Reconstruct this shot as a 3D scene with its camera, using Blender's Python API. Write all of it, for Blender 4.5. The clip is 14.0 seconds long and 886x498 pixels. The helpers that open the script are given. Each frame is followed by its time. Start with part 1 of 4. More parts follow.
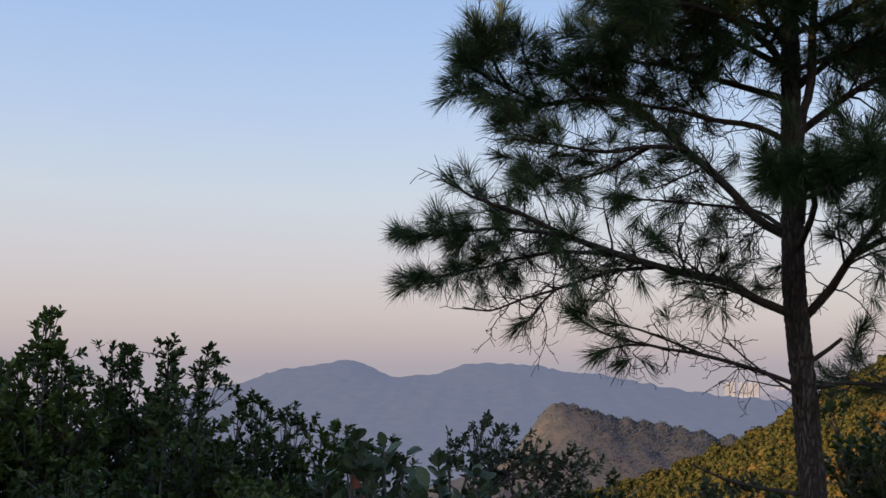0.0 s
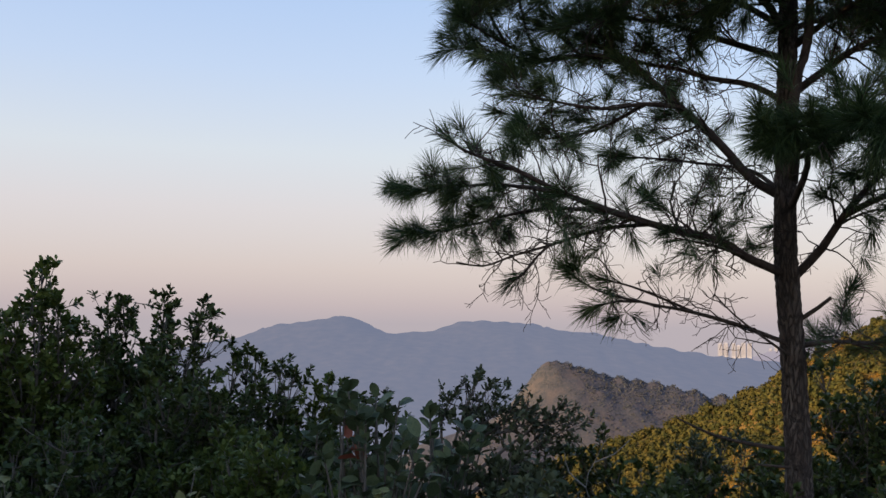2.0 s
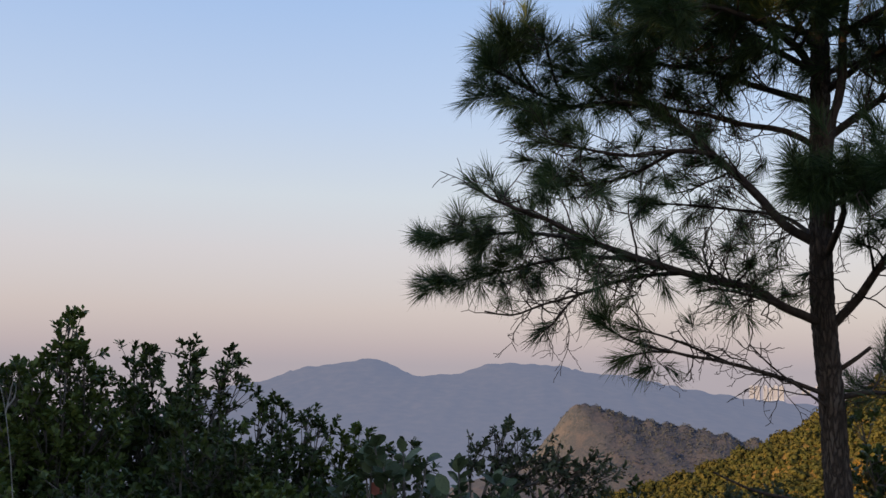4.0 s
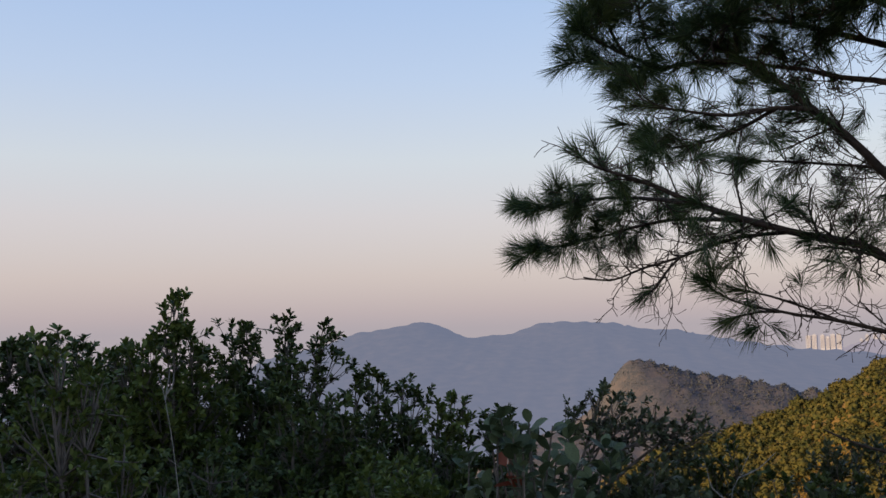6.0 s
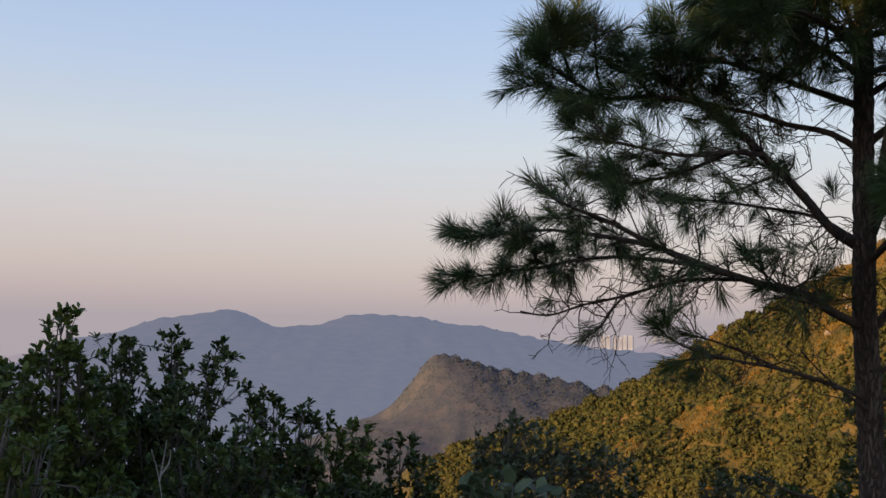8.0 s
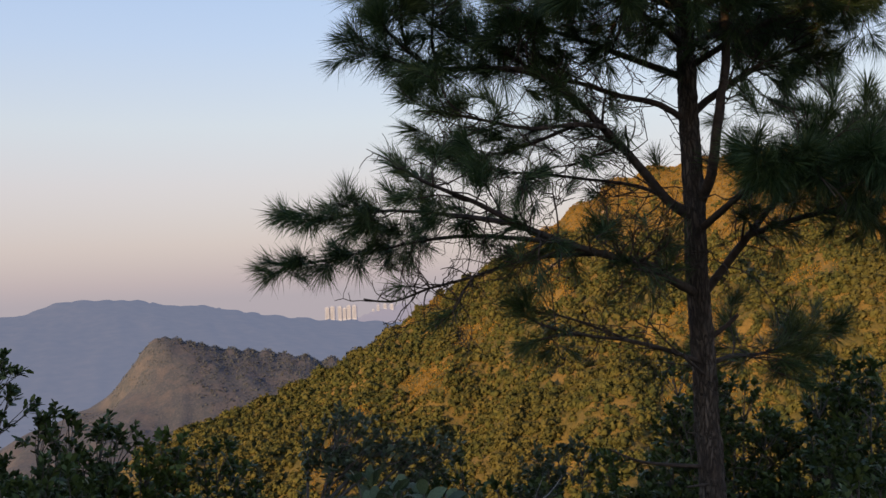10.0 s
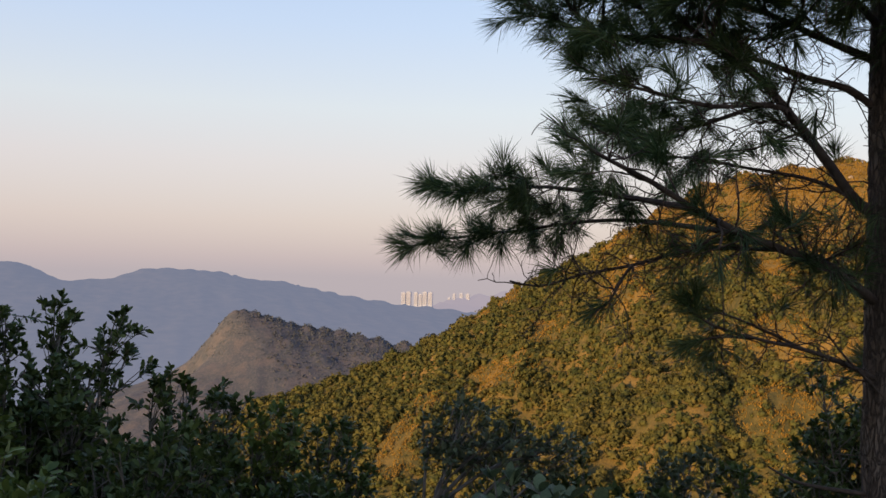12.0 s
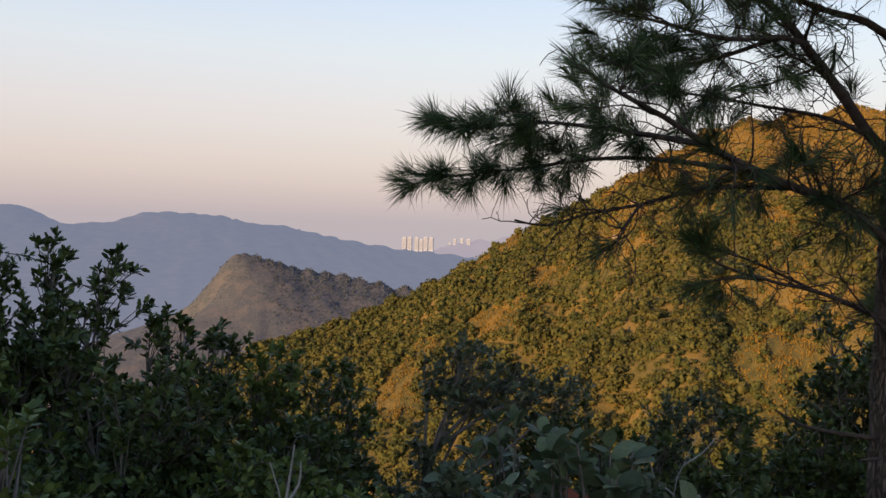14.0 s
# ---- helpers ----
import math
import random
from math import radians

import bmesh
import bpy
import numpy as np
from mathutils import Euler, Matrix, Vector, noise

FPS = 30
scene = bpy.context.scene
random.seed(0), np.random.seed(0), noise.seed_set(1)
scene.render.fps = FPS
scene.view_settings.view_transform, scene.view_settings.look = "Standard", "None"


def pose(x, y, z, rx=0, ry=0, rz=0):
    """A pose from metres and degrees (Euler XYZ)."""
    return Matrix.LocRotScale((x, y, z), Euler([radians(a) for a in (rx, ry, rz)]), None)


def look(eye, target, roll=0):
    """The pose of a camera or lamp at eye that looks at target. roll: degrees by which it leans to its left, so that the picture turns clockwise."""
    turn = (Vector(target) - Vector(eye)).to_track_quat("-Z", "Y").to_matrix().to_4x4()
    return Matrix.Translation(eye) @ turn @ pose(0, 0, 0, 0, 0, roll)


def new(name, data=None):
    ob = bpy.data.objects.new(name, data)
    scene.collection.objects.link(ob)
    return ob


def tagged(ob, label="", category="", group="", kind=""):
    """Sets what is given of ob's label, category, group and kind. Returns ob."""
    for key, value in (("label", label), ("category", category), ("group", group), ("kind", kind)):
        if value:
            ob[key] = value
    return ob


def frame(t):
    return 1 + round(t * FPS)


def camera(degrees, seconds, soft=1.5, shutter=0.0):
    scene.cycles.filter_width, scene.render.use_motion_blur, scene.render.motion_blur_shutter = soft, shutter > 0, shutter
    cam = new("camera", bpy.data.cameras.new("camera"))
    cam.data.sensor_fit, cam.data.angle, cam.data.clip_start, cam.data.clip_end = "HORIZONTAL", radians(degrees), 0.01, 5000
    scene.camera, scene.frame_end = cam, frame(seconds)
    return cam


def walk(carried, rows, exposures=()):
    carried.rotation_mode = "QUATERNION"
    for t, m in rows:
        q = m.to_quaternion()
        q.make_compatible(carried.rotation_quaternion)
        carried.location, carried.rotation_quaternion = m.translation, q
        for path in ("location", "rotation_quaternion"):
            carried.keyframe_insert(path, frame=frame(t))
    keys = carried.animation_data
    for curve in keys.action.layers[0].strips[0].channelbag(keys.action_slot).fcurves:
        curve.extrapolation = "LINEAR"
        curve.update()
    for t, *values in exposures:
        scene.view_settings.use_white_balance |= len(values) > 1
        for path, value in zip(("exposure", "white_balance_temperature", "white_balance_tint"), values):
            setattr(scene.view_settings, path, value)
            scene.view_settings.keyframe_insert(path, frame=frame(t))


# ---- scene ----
cam = camera(48.7, 14.0)
PATH = [
    (0, (0.076, 0.143, 1.646), (0.078, 2.129, 1.886), 0.3),
    (0.5, (0.088, 0.158, 1.64), (0.076, 2.15, 1.822), 0.4),
    (1, (0.091, 0.13, 1.621), (0.095, 2.129, 1.691), 1.1),
    (1.5, (0.086, 0.118, 1.625), (0.108, 2.117, 1.684), 0.6),
    (2, (0.088, 0.118, 1.63), (0.098, 2.112, 1.784), 1.0),
    (2.5, (0.087, 0.156, 1.676), (0.114, 2.142, 1.911), 0.2),
    (3, (0.084, 0.156, 1.677), (0.053, 2.137, 1.954), 0.9),
    (3.2, (0.087, 0.161, 1.669), (0.022, 2.143, 1.935), 1.0),
    (5.5, (-0.001, 0.181, 1.686), (0.0, 2.171, 1.894), 0.8),
    (6, (-0.166, 0.137, 1.708), (-0.31, 2.125, 1.87), -1.2),
    (6.5, (-0.277, 0.152, 1.749), (-0.361, 2.134, 2.002), 3.3),
    (7, (-0.429, 0.317, 1.818), (-0.491, 2.292, 2.126), 2.2),
    (7.5, (-0.627, 0.39, 1.875), (-0.464, 2.376, 2.045), -2.5),
    (8, (-0.76, 0.454, 1.905), (-0.523, 2.435, 2.049), 0.9),
    (8.5, (-0.868, 0.598, 1.928), (-0.634, 2.569, 2.177), -0.2),
    (9, (-0.988, 0.753, 1.924), (-0.563, 2.706, 2.003), -1.4),
    (9.2, (-1.035, 0.803, 1.95), (-0.433, 2.709, 2.011), -1.4),
    (11.3, (-1.356, 1.191, 1.996), (-0.471, 2.981, 2.11), -2.6),
    (11.5, (-1.349, 1.27, 1.997), (-0.438, 3.05, 2.027), -1.6),
    (12, (-1.369, 1.361, 1.949), (-0.738, 3.258, 2.012), 1.5),
    (12.5, (-1.35, 1.477, 1.933), (-0.763, 3.389, 1.896), 0.8),
    (13, (-1.338, 1.5, 1.926), (-0.735, 3.407, 1.867), 1.6),
    (13.5, (-1.341, 1.499, 1.92), (-0.728, 3.402, 1.848), 1.6),
    (14, (-1.340, 1.471, 1.922), (-0.708, 3.367, 1.873), 1.8),
]
walk(cam, [(t, look(eye, target, roll)) for t, eye, target, roll in PATH],
     [(0, 0.80, 6420, 10), (0.5, 0.84, 6450, 10), (1, 0.94, 6530, 10), (1.5, 0.98, 6600, 10), (2, 0.97, 6640, 10), (2.5, 0.93, 6600, 10), (3, 0.84, 6600, 10), (5.5, 0.84, 6600, 10), (6.5, 0.82, 6680, 10), (7, 0.80, 6720, 10), (8, 0.80, 6700, 10), (8.5, 0.78, 6680, 10), (9, 0.82, 6620, 10), (11.3, 0.88, 6620, 10), (11.5, 0.95, 6680, 10), (12, 0.98, 6800, 10), (12.5, 1.00, 6780, 10), (14, 1.04, 6840, 10)])

# ---- light: low evening sun from the side, clear sky ----
SUN_ELEV, SUN_HEADING = radians(9.0), radians(62.0)   # heading: the way the light travels, from +y towards +x
SUN_WAY = Vector((math.sin(SUN_HEADING) * math.cos(SUN_ELEV), math.cos(SUN_HEADING) * math.cos(SUN_ELEV), -math.sin(SUN_ELEV)))
sun = new("sun", bpy.data.lights.new("sun", "SUN"))
sun.data.energy, sun.data.angle, sun.data.color = 5.0, radians(0.6), (1.0, 0.63, 0.28)
sun.matrix_world = look((-40, -20, 30), Vector((-40, -20, 30)) + SUN_WAY)

world = bpy.data.worlds.new("evening_sky")
scene.world = world
world.use_nodes = True
wn, wl = world.node_tree.nodes, world.node_tree.links
wn.clear()
sky = wn.new("ShaderNodeTexSky")
sky.sky_type, sky.sun_disc, sky.sun_elevation = "NISHITA", False, SUN_ELEV
sky.sun_rotation = SUN_HEADING + math.pi
sky.dust_density = 2.0
coord = wn.new("ShaderNodeTexCoord")
sep = wn.new("ShaderNodeSeparateXYZ")
ramp = wn.new("ShaderNodeValToRGB")
SKY = ((0.0, (0.45, 0.405, 0.46)), (0.016, (0.492, 0.424, 0.472)), (0.055, (0.568, 0.482, 0.512)), (0.113, (0.612, 0.558, 0.606)),
       (0.17, (0.60, 0.632, 0.705)), (0.25, (0.485, 0.588, 0.795)), (0.36, (0.36, 0.51, 0.81)), (1.0, (0.13, 0.24, 0.52)))
ramp.color_ramp.elements[0].position, ramp.color_ramp.elements[1].position = SKY[0][0], SKY[-1][0]
ramp.color_ramp.elements[0].color, ramp.color_ramp.elements[1].color = (*SKY[0][1], 1), (*SKY[-1][1], 1)
for at, rgb in SKY[1:-1]:
    e = ramp.color_ramp.elements.new(at)
    e.color = (*rgb, 1)
b_sky, b_dusk, out = wn.new("ShaderNodeBackground"), wn.new("ShaderNodeBackground"), wn.new("ShaderNodeOutputWorld")
b_sky.inputs["Strength"].default_value = 0.03
b_dusk.inputs["Strength"].default_value = 0.5
mixer = wn.new("ShaderNodeAddShader")
wl.new(sky.outputs[0], b_sky.inputs["Color"])
wl.new(coord.outputs["Generated"], sep.inputs[0])
wl.new(sep.outputs["Z"], ramp.inputs[0])
wl.new(ramp.outputs[0], b_dusk.inputs["Color"])
wl.new(b_sky.outputs[0], mixer.inputs[0])
wl.new(b_dusk.outputs[0], mixer.inputs[1])
wl.new(mixer.outputs[0], out.inputs[0])

# ---- materials ----
def material(name, stops, scale=4.0, rough=0.7, bump=0.0, bump_scale=30.0, spread=0.0, detail=6.0, through_light=0.0, spec=0.3, stretch=(1, 1, 1), pieces="island", second=None, rise=None):
    """A noise-coloured surface. stops: colours along the noise; spread: brightness varied from piece to piece;
    second: (scale, colour, amount) of larger stains; rise: (low, high, amount) by which they grow with height; through_light: share of light let through, for leaves."""
    m = bpy.data.materials.new(name)
    m.use_nodes = True
    n, l = m.node_tree.nodes, m.node_tree.links
    bsdf, outp = n["Principled BSDF"], n["Material Output"]
    tc, mp, nz, cr = n.new("ShaderNodeTexCoord"), n.new("ShaderNodeMapping"), n.new("ShaderNodeTexNoise"), n.new("ShaderNodeValToRGB")
    mp.inputs["Scale"].default_value = stretch
    l.new(tc.outputs["Object"], mp.inputs[0])
    l.new(mp.outputs[0], nz.inputs["Vector"])
    nz.inputs["Scale"].default_value, nz.inputs["Detail"].default_value = scale, detail
    l.new(nz.outputs["Fac"], cr.inputs[0])
    els = cr.color_ramp.elements
    els[0].position, els[1].position = 0.3, 0.7
    els[0].color, els[1].color = (*stops[0], 1), (*stops[-1], 1)
    for k, c in enumerate(stops[1:-1]):
        els.new(0.3 + 0.4 * (k + 1) / (len(stops) - 1)).color = (*c, 1)
    colour = cr.outputs[0]
    if second:
        nz2, rr, mx = n.new("ShaderNodeTexNoise"), n.new("ShaderNodeValToRGB"), n.new("ShaderNodeMix")
        nz2.inputs["Scale"].default_value, nz2.inputs["Detail"].default_value = second[0], 4.0
        l.new(tc.outputs["Object"], nz2.inputs["Vector"])
        amount = nz2.outputs["Fac"]
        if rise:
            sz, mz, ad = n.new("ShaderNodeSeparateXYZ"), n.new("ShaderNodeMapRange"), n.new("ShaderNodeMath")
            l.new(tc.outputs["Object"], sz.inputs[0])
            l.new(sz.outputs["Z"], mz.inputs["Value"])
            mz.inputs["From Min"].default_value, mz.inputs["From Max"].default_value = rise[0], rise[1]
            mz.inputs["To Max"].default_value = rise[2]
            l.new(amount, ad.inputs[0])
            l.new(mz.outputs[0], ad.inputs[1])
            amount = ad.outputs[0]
        l.new(amount, rr.inputs[0])
        rr.color_ramp.elements[0].position, rr.color_ramp.elements[1].position = 0.47, 0.62
        rr.color_ramp.elements[1].color = (second[2],) * 3 + (1,)
        mx.data_type = "RGBA"
        l.new(rr.outputs[0], mx.inputs["Factor"])
        l.new(colour, mx.inputs["A"])
        mx.inputs["B"].default_value = (*second[1], 1)
        colour = mx.outputs["Result"]
    if spread:
        if pieces == "island":
            src = n.new("ShaderNodeNewGeometry").outputs["Random Per Island"]
        else:
            src = n.new("ShaderNodeObjectInfo").outputs["Random"]
        mr, hs = n.new("ShaderNodeMapRange"), n.new("ShaderNodeHueSaturation")
        mr.inputs["To Min"].default_value, mr.inputs["To Max"].default_value = 1 - spread, 1 + spread
        mh = n.new("ShaderNodeMapRange")
        mh.inputs["To Min"].default_value, mh.inputs["To Max"].default_value = 0.5 + 0.04 * spread, 0.5 - 0.04 * spread
        l.new(src, mr.inputs[0])
        l.new(src, mh.inputs[0])
        l.new(mr.outputs[0], hs.inputs["Value"])
        l.new(mh.outputs[0], hs.inputs["Hue"])
        l.new(colour, hs.inputs["Color"])
        colour = hs.outputs[0]
    l.new(colour, bsdf.inputs["Base Color"])
    bsdf.inputs["Roughness"].default_value = rough
    bsdf.inputs["Specular IOR Level"].default_value = spec
    if bump:
        bz, bp = n.new("ShaderNodeTexNoise"), n.new("ShaderNodeBump")
        bz.inputs["Scale"].default_value, bz.inputs["Detail"].default_value = bump_scale, 5.0
        l.new(mp.outputs[0], bz.inputs["Vector"])
        l.new(bz.outputs["Fac"], bp.inputs["Height"])
        bp.inputs["Strength"].default_value, bp.inputs["Distance"].default_value = 0.8, bump
        l.new(bp.outputs[0], bsdf.inputs["Normal"])
    if through_light:
        tr, ms = n.new("ShaderNodeBsdfTranslucent"), n.new("ShaderNodeMixShader")
        l.new(colour, tr.inputs["Color"])
        ms.inputs[0].default_value = through_light
        l.new(bsdf.outputs[0], ms.inputs[1])
        l.new(tr.outputs[0], ms.inputs[2])
        l.new(ms.outputs[0], outp.inputs[0])
    return m


def distance(name, haze_glow, stops, scale):
    """The far backdrop: emission in the colour of haze over a dull surface."""
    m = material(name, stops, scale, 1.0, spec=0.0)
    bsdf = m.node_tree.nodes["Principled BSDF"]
    bsdf.inputs["Emission Color"].default_value = (*haze_glow, 1)
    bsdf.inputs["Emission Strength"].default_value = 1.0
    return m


M_NEEDLE = material("pine_needles", [(0.036, 0.064, 0.024), (0.060, 0.098, 0.034), (0.088, 0.110, 0.036)], 3, 0.5, spread=0.45, through_light=0.2)
M_BARK = material("pine_bark", [(0.062, 0.045, 0.035), (0.125, 0.092, 0.070), (0.20, 0.155, 0.122)], 22, 0.9, 0.012, 40, stretch=(1, 1, 0.3), second=(7, (0.13, 0.115, 0.095), 0.5))
n_bark, l_bark = M_BARK.node_tree.nodes, M_BARK.node_tree.links
vor, vmap, vtc, vmr, vmx = (n_bark.new(k) for k in ("ShaderNodeTexVoronoi", "ShaderNodeMapping", "ShaderNodeTexCoord", "ShaderNodeMapRange", "ShaderNodeMix"))
vor.feature = "DISTANCE_TO_EDGE"
vor.inputs["Scale"].default_value = 46.0
vmap.inputs["Scale"].default_value = (1.0, 1.0, 0.24)
l_bark.new(vtc.outputs["Object"], vmap.inputs[0])
warp, wadd, wscale = n_bark.new("ShaderNodeTexNoise"), n_bark.new("ShaderNodeVectorMath"), n_bark.new("ShaderNodeVectorMath")
warp.inputs["Scale"].default_value, warp.inputs["Detail"].default_value = 28.0, 5.0
wscale.operation = "SCALE"
wscale.inputs["Scale"].default_value = 0.055
l_bark.new(vmap.outputs[0], warp.inputs["Vector"])
l_bark.new(warp.outputs["Color"], wscale.inputs[0])
l_bark.new(vmap.outputs[0], wadd.inputs[0])
l_bark.new(wscale.outputs[0], wadd.inputs[1])
l_bark.new(wadd.outputs[0], vor.inputs["Vector"])
vmr.inputs["From Max"].default_value = 0.22
l_bark.new(vor.outputs["Distance"], vmr.inputs["Value"])
vmx.data_type = "RGBA"
vmx.inputs["A"].default_value = (0.058, 0.043, 0.035, 1)
l_bark.new(vmr.outputs[0], vmx.inputs["Factor"])
old_bark = n_bark["Principled BSDF"].inputs["Base Color"].links[0].from_socket
l_bark.new(old_bark, vmx.inputs["B"])
l_bark.new(vmx.outputs["Result"], n_bark["Principled BSDF"].inputs["Base Color"])
vbp = n_bark.new("ShaderNodeBump")
vbp.inputs["Strength"].default_value, vbp.inputs["Distance"].default_value = 1.0, 0.012
l_bark.new(vmr.outputs[0], vbp.inputs["Height"])
l_bark.new(n_bark["Principled BSDF"].inputs["Normal"].links[0].from_socket, vbp.inputs["Normal"])
l_bark.new(vbp.outputs[0], n_bark["Principled BSDF"].inputs["Normal"])
M_TWIG = material("pine_twig_bark", [(0.045, 0.032, 0.025), (0.095, 0.068, 0.052)], 30, 0.9, 0.004, 80)
M_STEM = material("shrub_stems", [(0.08, 0.068, 0.056), (0.19, 0.165, 0.14)], 25, 0.85, 0.003, 90)
M_DEAD = material("bleached_dead_wood", [(0.17, 0.16, 0.14), (0.32, 0.30, 0.27)], 25, 0.85, 0.003, 90)
M_LEAF = material("glossy_dark_leaves", [(0.042, 0.066, 0.018), (0.078, 0.104, 0.027)], 3, 0.48, spread=0.5, through_light=0.16, spec=0.25)
M_LEAF_B = material("mid_green_leaves", [(0.064, 0.095, 0.020), (0.118, 0.150, 0.034)], 3, 0.5, spread=0.45, through_light=0.22, spec=0.25)
M_LEAF_C = material("greyish_leaves", [(0.056, 0.074, 0.036), (0.098, 0.114, 0.056)], 3, 0.55, spread=0.4, through_light=0.16, spec=0.25)
M_LEAF_BIG = material("broad_waxy_leaves", [(0.066, 0.100, 0.046), (0.115, 0.148, 0.070)], 12, 0.45, 0.002, 60, spread=0.45, through_light=0.2, spec=0.35, pieces="object")
M_LEAF_RED = material("reddened_leaves", [(0.22, 0.055, 0.03), (0.30, 0.10, 0.045)], 9, 0.5, spread=0.3, through_light=0.2)
M_WEED = material("pale_weeds", [(0.100, 0.120, 0.036), (0.165, 0.172, 0.062), (0.26, 0.23, 0.10)], 5, 0.6, spread=0.45, through_light=0.25)
M_SOIL = material("hillside_soil", [(0.030, 0.028, 0.014), (0.050, 0.045, 0.022), (0.07, 0.058, 0.03)], 0.9, 0.95, 0.05, 6, second=(0.12, (0.030, 0.040, 0.016), 0.8))
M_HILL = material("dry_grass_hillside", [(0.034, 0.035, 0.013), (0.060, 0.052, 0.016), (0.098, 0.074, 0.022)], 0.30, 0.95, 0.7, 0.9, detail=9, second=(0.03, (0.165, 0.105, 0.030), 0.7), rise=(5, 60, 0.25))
M_GRASS = material("dry_grass_tussocks", [(0.16, 0.108, 0.028), (0.22, 0.140, 0.036), (0.28, 0.174, 0.046)], 0.12, 0.9, spread=0.10, through_light=0.25, spec=0.1)
M_CROWN = material("hillside_tree_crowns", [(0.026, 0.035, 0.016), (0.044, 0.050, 0.019), (0.063, 0.063, 0.022), (0.082, 0.070, 0.025)], 0.24, 0.9, spread=0.16, spec=0.05, detail=3.0, second=(0.022, (0.074, 0.064, 0.023), 0.5))
# Base colours shifted to blue-grey for air haze; scrub paler to soften its shade.
M_ROCKHILL = material("haze_blue_scrubby_rock", [(0.036, 0.045, 0.064), (0.049, 0.056, 0.075), (0.072, 0.072, 0.089)], 0.30, 0.95, 0.7, 0.40, detail=12, stretch=(1, 1, 0.45), second=(0.040, (0.104, 0.090, 0.096), 0.4))
M_ROCKTREE = material("haze_blue_far_scrub", [(0.062, 0.077, 0.093), (0.085, 0.094, 0.109)], 0.05, 0.95, spread=0.10, spec=0.0)
# No air haze in the scene: these far ridges emit its colour.
M_FAR = distance("haze_glow_forested_ridges", (0.087, 0.099, 0.144), [(0.012, 0.014, 0.016), (0.020, 0.021, 0.022), (0.030, 0.028, 0.027)], 0.03)
M_FARTHER = distance("haze_glow_faint_ridges", (0.200, 0.179, 0.214), [(0.012, 0.012, 0.012), (0.02, 0.02, 0.02)], 0.004)
M_TOWER = material("pale_tower_plaster", [(0.23, 0.27, 0.39), (0.26, 0.30, 0.42)], 0.05, 0.8)
M_TOWER_DARK = material("tower_window_bays", [(0.15, 0.17, 0.25), (0.18, 0.20, 0.28)], 0.05, 0.6)
M_BOULDER = material("pale_boulder", [(0.16, 0.125, 0.09), (0.24, 0.19, 0.14)], 0.4, 0.9, 0.2, 1.0)

# ---- mesh helpers ----
def tri_mesh(name, verts, faces, mat, smooth=False):
    """A mesh from arrays of vertices and of triangles or quads."""
    v, f = np.asarray(verts, np.float32), np.asarray(faces, np.int32)
    me = bpy.data.meshes.new(name)
    k = f.shape[1]
    me.vertices.add(len(v))
    me.vertices.foreach_set("co", v.ravel())
    me.loops.add(f.size)
    me.loops.foreach_set("vertex_index", f.ravel())
    me.polygons.add(len(f))
    me.polygons.foreach_set("loop_start", np.arange(0, f.size, k, dtype=np.int32))
    me.polygons.foreach_set("use_smooth", np.full(len(f), smooth))
    me.update(calc_edges=True)
    me.validate()
    me.materials.append(mat)
    return me


def unit(v):
    v = np.asarray(v, float)
    return v / np.maximum(np.linalg.norm(v, axis=-1, keepdims=True), 1e-9)


def lattice(seed):
    return np.random.default_rng(seed).random((256, 256))


LAT = lattice(7)


def vnoise(x, y, octaves=4):
    """Smooth noise from 0 to 1 over the plane; x and y in cells."""
    total, amp, norm = 0.0, 1.0, 0.0
    x, y = np.asarray(x, float), np.asarray(y, float)
    for o in range(octaves):
        xi, yi = np.floor(x).astype(int), np.floor(y).astype(int)
        fx, fy = x - xi, y - yi
        fx, fy = fx * fx * (3 - 2 * fx), fy * fy * (3 - 2 * fy)
        g = lambda a, b: LAT[(a + 37 * o) % 256, (b + 91 * o) % 256]
        total = total + amp * ((g(xi, yi) * (1 - fx) + g(xi + 1, yi) * fx) * (1 - fy) + (g(xi, yi + 1) * (1 - fx) + g(xi + 1, yi + 1) * fx) * fy)
        norm, amp, x, y = norm + amp, amp * 0.5, x * 2.03, y * 2.03
    return total / norm


def spline(points, step):
    """A smooth curve through points, sampled about every step metres."""
    p = np.asarray(points, float)
    p = np.vstack([2 * p[0] - p[1], p, 2 * p[-1] - p[-2]])
    outl = []
    for a, b, c, d in zip(p[:-3], p[1:-2], p[2:-1], p[3:]):
        n = max(2, int(np.linalg.norm(c - b) / step))
        for t in np.arange(n) / n:
            outl.append(0.5 * (2 * b + (c - a) * t + (2 * a - 5 * b + 4 * c - d) * t * t + (3 * b - a - 3 * c + d) * t ** 3))
    outl.append(p[-2])
    return np.array(outl)


